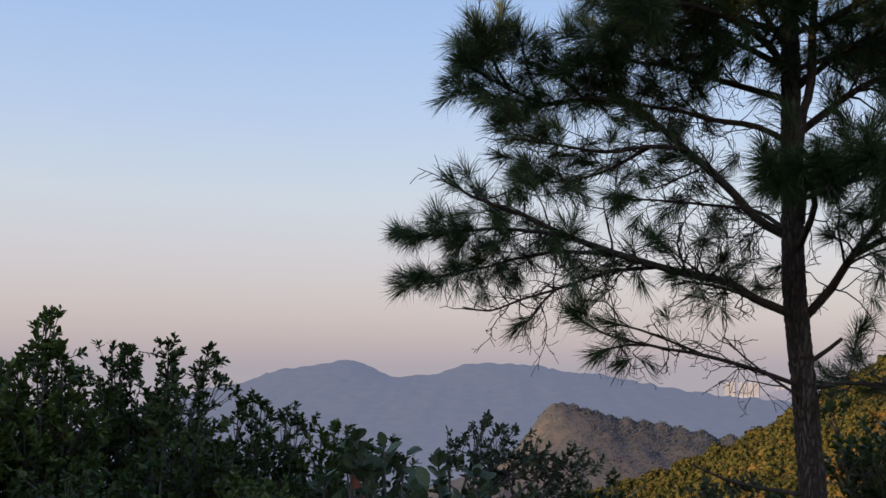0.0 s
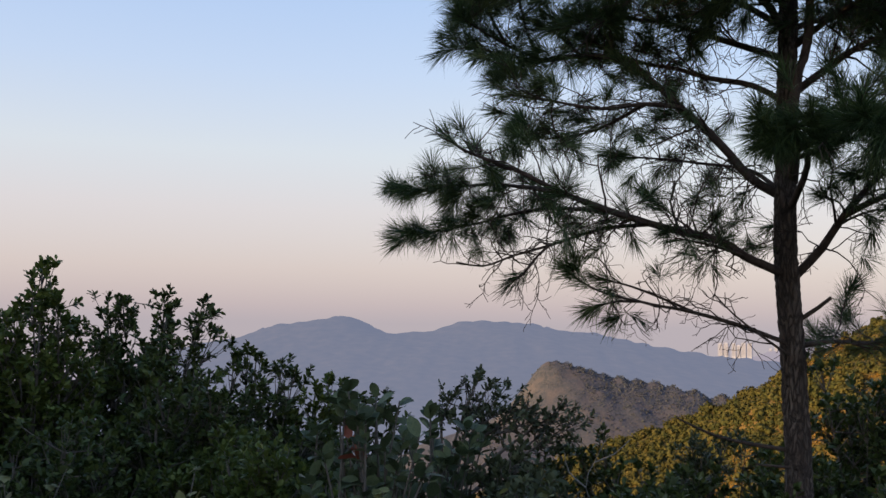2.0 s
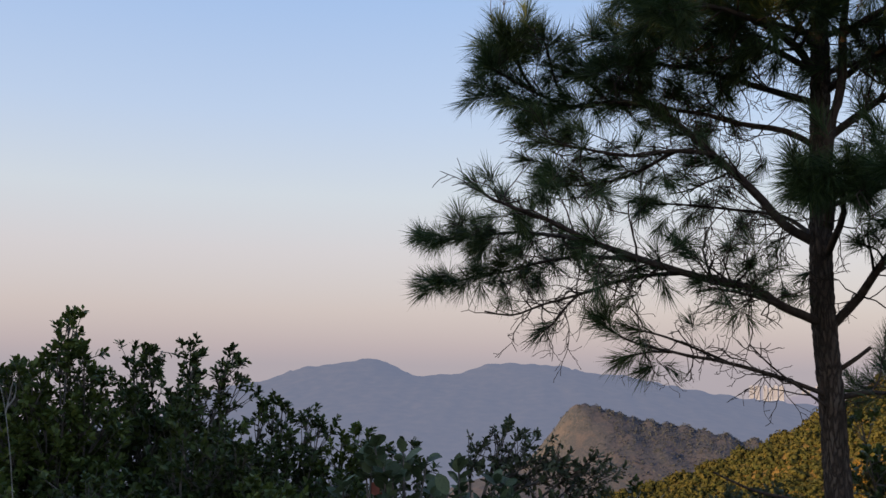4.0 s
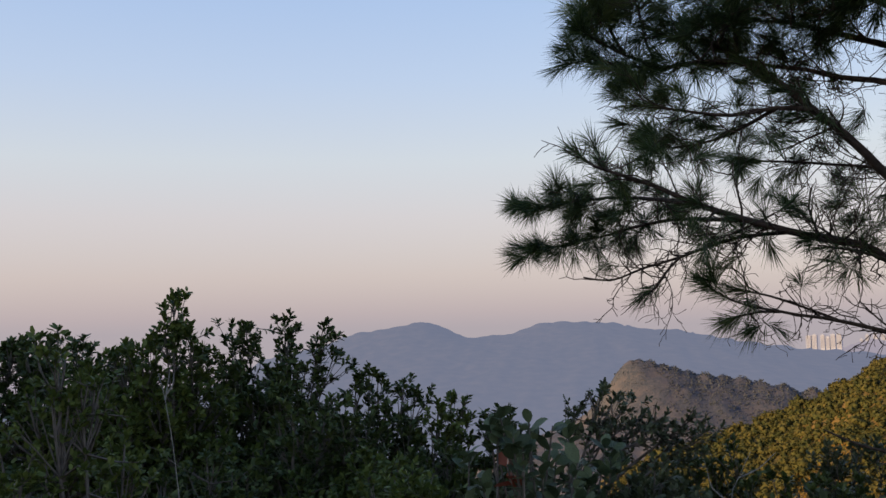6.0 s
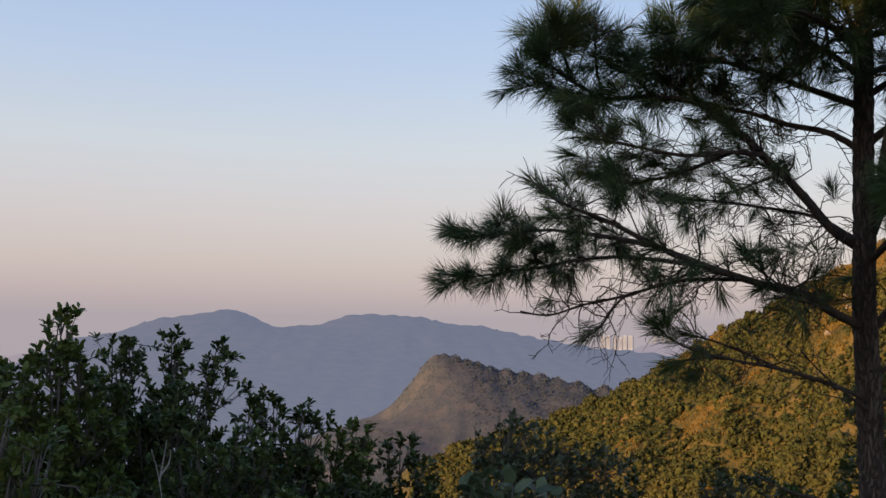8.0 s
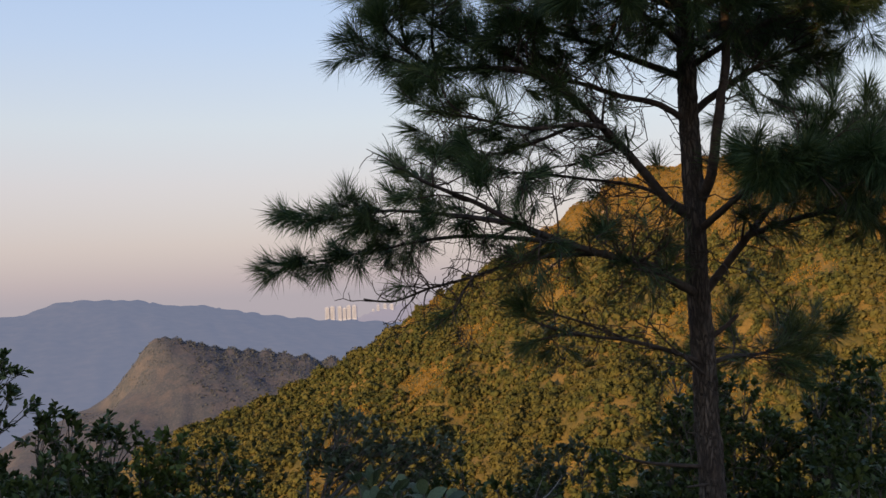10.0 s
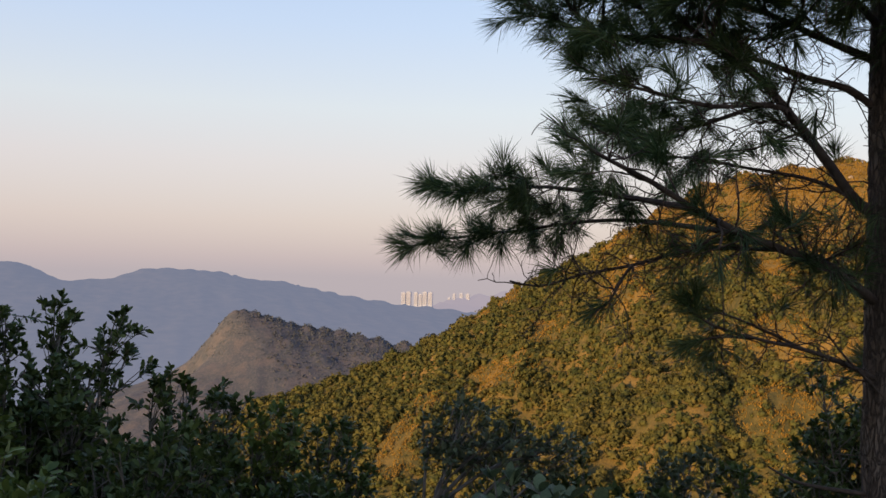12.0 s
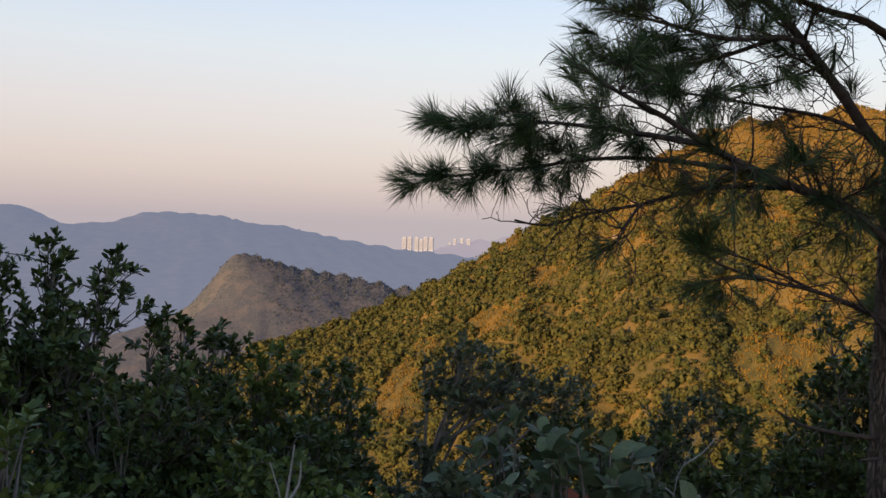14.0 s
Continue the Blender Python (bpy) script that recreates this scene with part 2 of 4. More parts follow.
class Tubes:
    """Collects tapered tubes into one mesh."""
    def __init__(self):
        self.v, self.f, self.n = [], [], 0

    def add(self, pts, r0, r1, sides=6, rough=0.0, rng=None):
        pts = np.asarray(pts, float)
        m = len(pts)
        tan = unit(np.gradient(pts, axis=0))
        ref = np.array([0.31, 0.17, 0.93]) if abs(tan[0][2]) < 0.8 else np.array([0.9, 0.3, 0.1])
        a = unit(np.cross(tan, ref))
        b = np.cross(tan, a)
        rad = np.linspace(r0, r1, m)[:, None]
        ang = np.arange(sides) * 2 * np.pi / sides
        jig = 1 + (rough * (rng.random((m, sides)) - 0.5) if rough else np.zeros((m, sides)))
        ring = pts[:, None, :] + (rad * jig)[:, :, None] * (np.cos(ang)[None, :, None] * a[:, None, :] + np.sin(ang)[None, :, None] * b[:, None, :])
        self.v.append(ring.reshape(-1, 3))
        i = np.arange(m - 1)[:, None] * sides
        j = np.arange(sides)[None, :]
        k = (j + 1) % sides
        q = np.stack([i + j, i + k, i + sides + k, i + sides + j], -1).reshape(-1, 4) + self.n
        self.f.append(q)
        self.n += m * sides

    def mesh(self, name, mat, smooth=True):
        return tri_mesh(name, np.vstack(self.v), np.vstack(self.f), mat, smooth)


def part(name, me, parent, label=""):
    ob = new(name, me)
    ob.parent = parent
    if label:
        ob["label"] = label
    return ob


# ---- the ground: one sheet from the footpath to the horizon ----
def ground_z(x, y):
    x, y = np.asarray(x, float), np.asarray(y, float)
    r = np.hypot(x, y)
    z = 0.05 - 0.12 * x - 0.02 * y
    z = np.where(r < 12, z, z * 12 / np.maximum(r, 12))
    fall = np.clip((y - 5.5) / 60.0, 0, 1)
    fall = np.maximum(fall, np.clip((x - 6) / 80.0, 0, 1))
    z = z - 34 * fall ** 0.8 * np.clip((y + 60) / 80, 0, 1)
    z = z - 118 * np.clip((r - 60) / 500, 0, 1) ** 0.8 - 210 * np.clip((r - 500) / 700, 0, 1)
    # the knoll that stands between the path and the sun
    kx, ky = x + 21.0, y + 7.5
    along, across = kx * 0.47 - ky * 0.88, kx * 0.88 + ky * 0.47
    knoll = 5.75 * np.exp(-(across / 7.0) ** 2) * np.exp(-(along / 16.0) ** 4)
    z = z + knoll + 0.25 * (vnoise(x / 2.5 + 40, y / 2.5 + 40, 3) - 0.5) * np.clip(r / 4, 0, 1)
    return z


rings = np.concatenate([np.linspace(0.0, 12, 40), np.geomspace(12.6, 4950, 70)])
turns = np.linspace(0, 2 * np.pi, 145)[:-1]
gx, gy = (rings[:, None] * np.sin(turns)).ravel(), (rings[:, None] * np.cos(turns)).ravel()
nr, nt = len(rings), len(turns)
ii, jj = np.meshgrid(np.arange(nr - 1), np.arange(nt), indexing="ij")
kk = (jj + 1) % nt
gf = np.stack([ii * nt + jj, ii * nt + kk, (ii + 1) * nt + kk, (ii + 1) * nt + jj], -1).reshape(-1, 4)[:, ::-1]
ground = new("ground", tri_mesh("ground", np.c_[gx, gy, ground_z(gx, gy)], gf, M_SOIL, True))
tagged(ground, "dry hillside earth falling away to a hazy valley", "ground", kind="structure")


# ---- hills and ridges ----
class Ridge:
    """A hill as a height field on both sides of a ridge line."""
    def __init__(self, line, front, back, rough, cell, crest=0.0):
        self.line, self.front, self.back, self.rough, self.cell, self.crest = np.asarray(line, float), front, back, rough, cell, crest

    def height(self, x, y):
        fine = spline(self.line, self.cell * 0.5)
        k = np.arange(len(fine))
        ab = np.gradient(fine[:, :2], axis=0)
        shape = np.shape(x)
        x, y = np.ravel(x), np.ravel(y)
        res = []
        for lo in range(0, len(x), 4000):
            px, py = x[lo:lo + 4000, None], y[lo:lo + 4000, None]
            dx, dy = px - fine[:, 0], py - fine[:, 1]
            d2 = dx * dx + dy * dy
            best = np.sqrt(d2.min(1))
            w = 1 / (d2 + (0.25 * self.cell) ** 2) ** 2
            w /= w.sum(1, keepdims=True)
            at, zr = w @ k, w @ fine[:, 2]
            side = np.take_along_axis(dx * ab[:, 1] - dy * ab[:, 0], d2.argmin(1)[:, None], 1)[:, 0]
            slope = np.where(side > 0, self.front, self.back)
            grow = np.clip(best / (2.5 * self.cell), 0, 1)
            spur = (vnoise(at * 0.9 + 3 + 0.004 * best, best / (6 * self.cell), 3) - 0.5) * self.rough * 1.2 * grow
            gully = (vnoise(px[:, 0] / self.cell + 11, py[:, 0] / self.cell + 5, 5) - 0.5) * self.rough * grow
            crest = (vnoise(px[:, 0] / self.cell * 3 + 3, py[:, 0] / self.cell * 3 + 9, 4) - 0.5) * (self.rough * 0.12 + self.crest)
            res.append(zr - slope * best + spur + gully + crest)
        return np.concatenate(res).reshape(shape)

    def mesh(self, name, x0, x1, y0, y1, step, mat, floor, step_y=None):
        xs, ys = np.arange(x0, x1 + step, step), np.arange(y0, y1 + step, step_y or step)
        X, Y = np.meshgrid(xs, ys)
        Z = np.maximum(self.height(X, Y), floor)
        h, w = X.shape
        i, j = np.meshgrid(np.arange(h - 1), np.arange(w - 1), indexing="ij")
        f = np.stack([i * w + j, i * w + j + 1, (i + 1) * w + j + 1, (i + 1) * w + j], -1).reshape(-1, 4)
        return tri_mesh(name, np.c_[X.ravel(), Y.ravel(), Z.ravel()], f, mat, True)


def icosphere(level):
    bm = bmesh.new()
    bmesh.ops.create_icosphere(bm, subdivisions=level, radius=1.0)
    bm.verts.ensure_lookup_table()
    v = np.array([w.co[:] for w in bm.verts])
    f = np.array([[w.index for w in g.verts] for g in bm.faces])
    bm.free()
    return v, f


ICO_V, ICO_F = icosphere(2)
CORE_V, CORE_F = icosphere(1)


def crowns(name, x, y, z, r, rng, mat, tall=0.85, sprays=26, leaf=0.5, core=True):
    """Many tree crowns in one mesh, each a lumpy rounded core set with small leaf sprays."""
    n = len(x)
    mid = np.stack([x, y, z + 0.45 * r], -1)
    squash = np.stack([0.75 + 0.5 * rng.random(n), 0.75 + 0.5 * rng.random(n), tall * (0.7 + 0.6 * rng.random(n))], -1)[:, None, :]
    verts, faces, count = [], [], 0
    if core:
        lump = 0.50 + 0.36 * rng.random((n, len(CORE_V), 1))
        V = mid[:, None, :] + CORE_V[None] * lump * r[:, None, None] * squash
        F = CORE_F[None] + (np.arange(n) * len(CORE_V))[:, None, None]
        verts.append(V.reshape(-1, 3))
        faces.append(F.reshape(-1, 3))
        count = n * len(CORE_V)
    out_way = unit(rng.normal(size=(n, sprays, 3)))
    at = mid[:, None, :] + out_way * (r[:, None] * (0.62 + 0.55 * rng.random((n, sprays))))[..., None] * squash
    nrm = unit(out_way + 0.50 * rng.normal(size=(n, sprays, 3)) + np.array([0, 0, 0.15]))
    u = unit(np.cross(nrm, rng.normal(size=(n, sprays, 3))))
    w = np.cross(nrm, u)
    span = (r[:, None] * leaf * (0.7 + 0.6 * rng.random((n, sprays))))[..., None]
    corner = [at + span * (np.cos(k) * u + np.sin(k) * w) * (0.7 + 0.6 * rng.random((n, sprays, 1))) for k in (0.0, 2.1, 4.2)]
    V = np.stack(corner, 2).reshape(-1, 3)
    verts.append(V)
    faces.append(np.arange(len(V)).reshape(-1, 3) + count)
    return new(name, tri_mesh(name, np.vstack(verts), np.vstack(faces), mat, True))


def tussocks(name, x, y, z, tall, rng, mat, blades=7):
    """Tufts of dry grass: upright blades fanned round each foot."""
    n = len(x)
    u = rng.random((n, blades)) * 6.28
    way = np.stack([np.cos(u), np.sin(u), np.zeros_like(u)], -1)
    side = np.stack([-np.sin(u), np.cos(u), np.zeros_like(u)], -1)
    foot = np.stack([x, y, z - 0.1], -1)[:, None, :] + way * (0.25 * rng.random((n, blades, 1)))
    h = (tall[:, None] * (0.6 + 0.6 * rng.random((n, blades))))[..., None]
    tip = foot + way * h * (0.2 + 0.5 * rng.random((n, blades, 1))) + np.array([0, 0, 1.0]) * h
    V = np.stack([foot - side * h * 0.28, foot + side * h * 0.28, tip], 2).reshape(-1, 3)
    return new(name, tri_mesh(name, V, np.arange(len(V)).reshape(-1, 3), mat))


# golden hillside across the valley
HILL = Ridge([(-40, 640, -128), (30, 604, -97), (88, 595, -71), (127, 587, -60), (160, 579, -44), (203, 565, -22), (230, 555, 0), (262, 540, 17),
              (290, 526, 36), (328, 503, 64), (367, 475, 74), (415, 434, 78), (466, 378, 52), (560, 290, 10)], 0.34, 0.5, 26, 45)
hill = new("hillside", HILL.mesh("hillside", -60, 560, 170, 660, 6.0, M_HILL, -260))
tagged(hill, "steep hillside of dry golden grass and scrub in evening sun", "hill", kind="structure")
rng = np.random.default_rng(3)
# clearings of bare grass in the woods: centre and half widths
CLEARINGS = ((183, 465, 13, 22), (147, 461, 6, 10), (127, 445, 8, 13), (119, 432, 8, 15), (218, 479, 7, 12), (239, 439, 8, 16), (222, 545, 6, 10), (224, 304, 9, 14),
             (256, 341, 9, 14), (238, 294, 7, 10), (205, 548, 5, 8), (252, 462, 9, 16), (205, 392, 4, 8), (165, 398, 4, 7), (290, 392, 9, 16), (310, 330, 8, 12), (262, 300, 5, 8))


def openness(x, y, z):
    """Above 0 in clearings and on the grassy upper slope, below 0 in the woods."""
    ragged = 1.2 * (vnoise(x / 9 + 5, y / 9 + 70, 3) - 0.5)
    best = np.full(np.shape(x), -9.0)
    for cx, cy, rx, ry in CLEARINGS:
        best = np.maximum(best, 1.12 - np.hypot((x - cx) / rx, (y - cy) / ry) + ragged)
    upper = (z - 26 - 0.12 * np.clip(330 - x, -80, 80)) / 16 + 5.0 * (vnoise(x / 30 + 17, y / 30 + 31, 3) - 0.5)
    return np.maximum(best, upper)


n = 38000
tx, ty = rng.uniform(20, 500, n), rng.uniform(190, 610, n)
tz = HILL.height(tx, ty)
back = np.interp(tx, HILL.line[:, 0], HILL.line[:, 1]) + 14
opened = openness(tx, ty, tz)
bearing = np.arctan2(tx, ty)
keep = (ty < back) & (tz > -0.31 * np.hypot(tx, ty)) & ((opened < 0) | (rng.random(n) < 0.08)) & (tz > -140) & (bearing < 0.90) & (bearing > 0.09)
tx, ty, tz, opened = tx[keep], ty[keep], tz[keep], opened[keep]
tr = (0.95 + 2.0 * rng.random(len(tx)) ** 2.2) * np.where(opened > 0, 0.5, 1.0) * np.where(tz > 30, 0.75, 1.0)
close = np.hypot(tx, ty) < 430
for pick, sprays, leaf in ((close, 34, 0.32), (~close, 19, 0.41)):
    woods = crowns("hillside_trees", tx[pick], ty[pick], tz[pick], tr[pick], rng, M_CROWN, 0.95, sprays, leaf)
    tagged(woods, "olive-green scrub trees covering the sunlit hillside", "trees", kind="stuff")
n = 150000
bx, by = rng.uniform(90, 480, n), rng.uniform(230, 600, n)
bz = HILL.height(bx, by)
opened = openness(bx, by, bz)
bearing = np.arctan2(bx, by)
seen = (bz > -140) & (bearing < 0.90) & (bearing > 0.09) & (by < np.interp(bx, HILL.line[:, 0], HILL.line[:, 1]) + 10)
pick = seen & (opened > -0.3)
grass = tussocks("hillside_grass", bx[pick], by[pick], bz[pick], 0.5 + 0.7 * rng.random(pick.sum()), rng, M_GRASS, 5)
tagged(grass, "golden dry grass tussocks in hillside clearings", "grass", kind="stuff")
pick = seen & (opened > 0) & (vnoise(bx / 7 + 3, by / 7, 2) > 0.62) & (rng.random(n) < 0.20)
low_scrub = crowns("hillside_scrub", bx[pick], by[pick], bz[pick] - 0.2, 0.6 + 1.1 * rng.random(pick.sum()), rng, M_CROWN, 0.8, 14, 0.4)
tagged(low_scrub, "low bushes dotted over the dry hillside grass", "scrub", kind="stuff")


n = 520
sx, sy = rng.uniform(-7, 16, n), 7.2 + 26 * rng.random(n) ** 1.4
sr = 0.45 + 0.55 * rng.random(n)
slope_scrub = crowns("slope_scrub", sx, sy, ground_z(sx, sy), sr, rng, M_LEAF_C, 0.9, 60, 0.28)
tagged(slope_scrub, "low dark bushes on the slope falling away below", "scrub", kind="stuff")


def boulder(x, y, r, seed):
    g = np.random.default_rng(seed)
    v = ICO_V * (r * (0.8 + 0.5 * g.random((len(ICO_V), 1)))) * np.array([1.2, 0.9, 0.8])
    ob = new("boulder", tri_mesh("boulder", v, ICO_F, M_BOULDER))
    ob.location = (x, y, float(HILL.height(np.array([x]), np.array([y]))[0]) + 0.3 * r)
    return tagged(ob, "pale weathered boulder among dry hillside grass", "boulder", "boulders on the hillside")


for k, (x, y, r) in enumerate(((317, 490, 1.0), (298, 470, 1.6), (262, 470, 1.5), (255, 455, 1.5), (345, 455, 1.4), (236, 440, 1.8), (371, 430, 1.3))):
    boulder(x, y, r, k)

# rocky hill in the middle distance, haze painted into its blue-grey colours
ROCK = Ridge([(96, 1480, -156), (112, 1494, -118), (136, 1494, -88), (158, 1492, -51), (182, 1490, -47), (218, 1485, -56), (252, 1480, -66), (302, 1470, -73), (353, 1459, -82), (420, 1442, -93), (520, 1410, -116)], 0.50, 0.6, 10, 60, 5.0)
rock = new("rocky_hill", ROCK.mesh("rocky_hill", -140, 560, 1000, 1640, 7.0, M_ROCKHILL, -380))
tagged(rock, "rocky hill with a steep bare shoulder, coloured blue-grey for haze", "hill", kind="structure")
n = 22000
tx, ty = rng.uniform(60, 520, n), rng.uniform(1200, 1505, n)
tz = ROCK.height(tx, ty)
crest = np.interp(tx, ROCK.line[:, 0], ROCK.line[:, 2])
keep = (tz > crest - 110 * rng.random(n) ** 1.5) & (vnoise(tx / 30, ty / 30 + 60, 3) + 0.0030 * np.clip(tx - 215, -50, 60) > 0.36)
tx, ty, tz = tx[keep], ty[keep], tz[keep]
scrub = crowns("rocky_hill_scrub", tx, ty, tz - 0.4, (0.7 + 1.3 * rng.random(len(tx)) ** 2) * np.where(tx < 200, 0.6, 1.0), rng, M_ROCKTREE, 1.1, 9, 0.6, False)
tagged(scrub, "scrub on the rocky hill, coloured blue-grey for haze", "trees", kind="stuff")

# long range behind; its material glows to stand in for blue haze
FAR = Ridge([(-1700, 3150, -250), (-1350, 3270, -215), (-1043, 3342, -177), (-884, 3387, -90), (-765, 3416, -64), (-695, 3431, -58), (-610, 3447, -12), (-480, 3467, 8), (-361, 3481, 26),
             (-312, 3486, 30), (-242, 3492, 0), (-165, 3496, -34), (-82, 3499, -19), (-32, 3500, -22), (92, 3499, 22), (238, 3492, 18), (338, 3484, 12),
             (450, 3472, -8), (560, 3456, -17), (660, 3438, -36), (790, 3410, -62), (980, 3361, -85), (1134, 3312, -98), (1400, 3240, -126), (1750, 3120, -150)], 0.17, 0.6, 8, 150, 8.0)
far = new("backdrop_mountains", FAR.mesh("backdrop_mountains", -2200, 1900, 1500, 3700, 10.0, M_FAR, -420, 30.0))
tagged(far, "long forested mountain range, blue-grey haze glowing from its surface", "mountains", kind="structure")
FARTHER = Ridge([(-3300, 3500, -200), (-2400, 4000, -185), (-1300, 4500, -165), (-300, 4750, -140), (500, 4700, -125), (950, 4350, -116), (1250, 4150, -112),
                 (1420, 4280, -98), (1560, 4420, -72), (1800, 4440, -40), (2200, 4300, -60), (3300, 3600, -160)], 0.4, 0.5, 16, 220, 5.0)
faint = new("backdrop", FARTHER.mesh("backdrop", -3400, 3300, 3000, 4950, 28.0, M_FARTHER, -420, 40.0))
tagged(faint, "faint hills on the horizon, haze given as surface glow", "backdrop", kind="structure")


def box(bm, x0, x1, y0, y1, z0, z1):
    vs = [bm.verts.new((x, y, z)) for z in (z0, z1) for x, y in ((x0, y0), (x1, y0), (x1, y1), (x0, y1))]
    for q in ((3, 2, 1, 0), (4, 5, 6, 7), (0, 1, 5, 4), (1, 2, 6, 5), (2, 3, 7, 6), (3, 0, 4, 7)):
        bm.faces.new([vs[k] for k in q])


def from_bm(name, bm, mat):
    me = bpy.data.meshes.new(name)
    bm.to_mesh(me)
    bm.free()
    me.materials.append(mat)
    return me


def tower(x, y, w, h, base):
    ob = new("apartment_tower")
    ob.location = (x, y, base)
    ob.rotation_euler = (0, 0, radians(-28))
    bm = bmesh.new()
    box(bm, -w / 2, w / 2, -w * 0.4, w * 0.4, -30, h)
    bmesh.ops.bevel(bm, geom=bm.edges[:], offset=0.4, segments=1, affect="EDGES")
    part("body", from_bm("body", bm, M_TOWER), ob)
    for k in (-0.3, 0.0, 0.3):
        bm = bmesh.new()
        box(bm, k * w - w * 0.07, k * w + w * 0.07, -w * 0.4 - 0.25, -w * 0.4 + 0.5, 2, h - 4)
        part("window_bay", from_bm("window_bay", bm, M_TOWER_DARK), ob, "dark column of windows")
    bm = bmesh.new()
    box(bm, -w * 0.22, w * 0.22, -w * 0.2, w * 0.2, h, h + 2.5)
    part("roof_block", from_bm("roof_block", bm, M_TOWER), ob)
    return tagged(ob, "pale high-rise apartment tower catching evening sun", "tower", "far apartment towers")


for x, y, w, h in ((1196, 4130, 19, 54), (1218, 4124, 20, 57), (1249, 4118, 17, 56), (1267, 4110, 15, 48), (1286, 4104, 19, 58), (1309, 4098, 20, 57)):
    tower(x, y, w, h, -112)
for x, y, w, h in ((1506, 4420, 12, 24), (1528, 4412, 13, 30), (1560, 4402, 16, 22), (1590, 4392, 18, 26)):
    tower(x, y, w, h, float(FARTHER.height(np.array([x]), np.array([y]))[0]) - 2)


# ---- the pine ----
def needle_tuft(at, way, rng, count, length, store):
    """Needles fanned round the end of a shoot."""
    way = unit(way)
    a = unit(np.cross(way, unit(rng.normal(size=3))))
    b = np.cross(way, a)
    th, ph = radians(8) + np.abs(rng.normal(0, 1, count)) * radians(31), rng.random(count) * 2 * np.pi
    th = np.minimum(th, radians(105))
    d = np.cos(th)[:, None] * way + np.sin(th)[:, None] * (np.cos(ph)[:, None] * a + np.sin(ph)[:, None] * b)
    root = at - way * (rng.random((count, 1)) * 0.085)
    ln = length * (0.7 + 0.4 * rng.random((count, 1)))
    mid = root + d * ln * 0.42
    tip = root + d * ln + np.array([0, 0, -1]) * ln * (0.02 + 0.10 * rng.random((count, 1)))
    side = unit(np.cross(d, rng.normal(size=(count, 3)))) * 0.0016
    store.append(np.stack([root, mid - side, mid + side, tip], 1))


def needle_mesh(store):
    V = np.concatenate(store)
    m = len(V)
    F = np.array([[0, 2, 1], [1, 2, 3]])[None] + (np.arange(m) * 4)[:, None, None]
    return tri_mesh("needles", V.reshape(-1, 3), F.reshape(-1, 3), M_NEEDLE)


def grow_twig(start, way, length, rad, rng, tubes, store, depth, leafy, curl=0.25, lift=0.25, count=80, nlen=0.13):
    """A bent twig with side shoots, tufts on its ends."""
    n = 5
    pts, p, d = [start], np.array(start, float), unit(way)
    for _ in range(n):
        d = unit(d + rng.normal(0, curl, 3) * 0.5 + np.array([0, 0, lift]) * 0.25)
        p = p + d * length / n
        pts.append(p.copy())
    pts = np.array(pts)
    tubes.add(pts, rad, max(rad * 0.45, 0.0016), 4)
    if depth > 0:
        for k in range(2, n):
            if rng.random() < 0.75:
                tan = unit(pts[k] - pts[k - 1])
                out_way = unit(tan * 0.8 + unit(rng.normal(size=3)) * 0.75)
                grow_twig(pts[k], out_way, length * (0.35 + 0.3 * rng.random()), rad * 0.55, rng, tubes, store, depth - 1, leafy, curl, lift, count, nlen)
    if rng.random() < leafy:
        needle_tuft(pts[-1], pts[-1] - pts[-2], rng, int(count * (0.7 + 0.5 * rng.random())), nlen, store)
        if rng.random() < 0.5:
            needle_tuft(pts[-2], pts[-1] - pts[-2], rng, int(count * 0.5), nlen, store)


pine = new("pine_tree")
pine.location = (1.84, 4.88, float(ground_z(1.84, 4.88)))
tagged(pine, "tall pine with dark trunk and long drooping needles", "tree")
PINE_AT = np.array(pine.location)


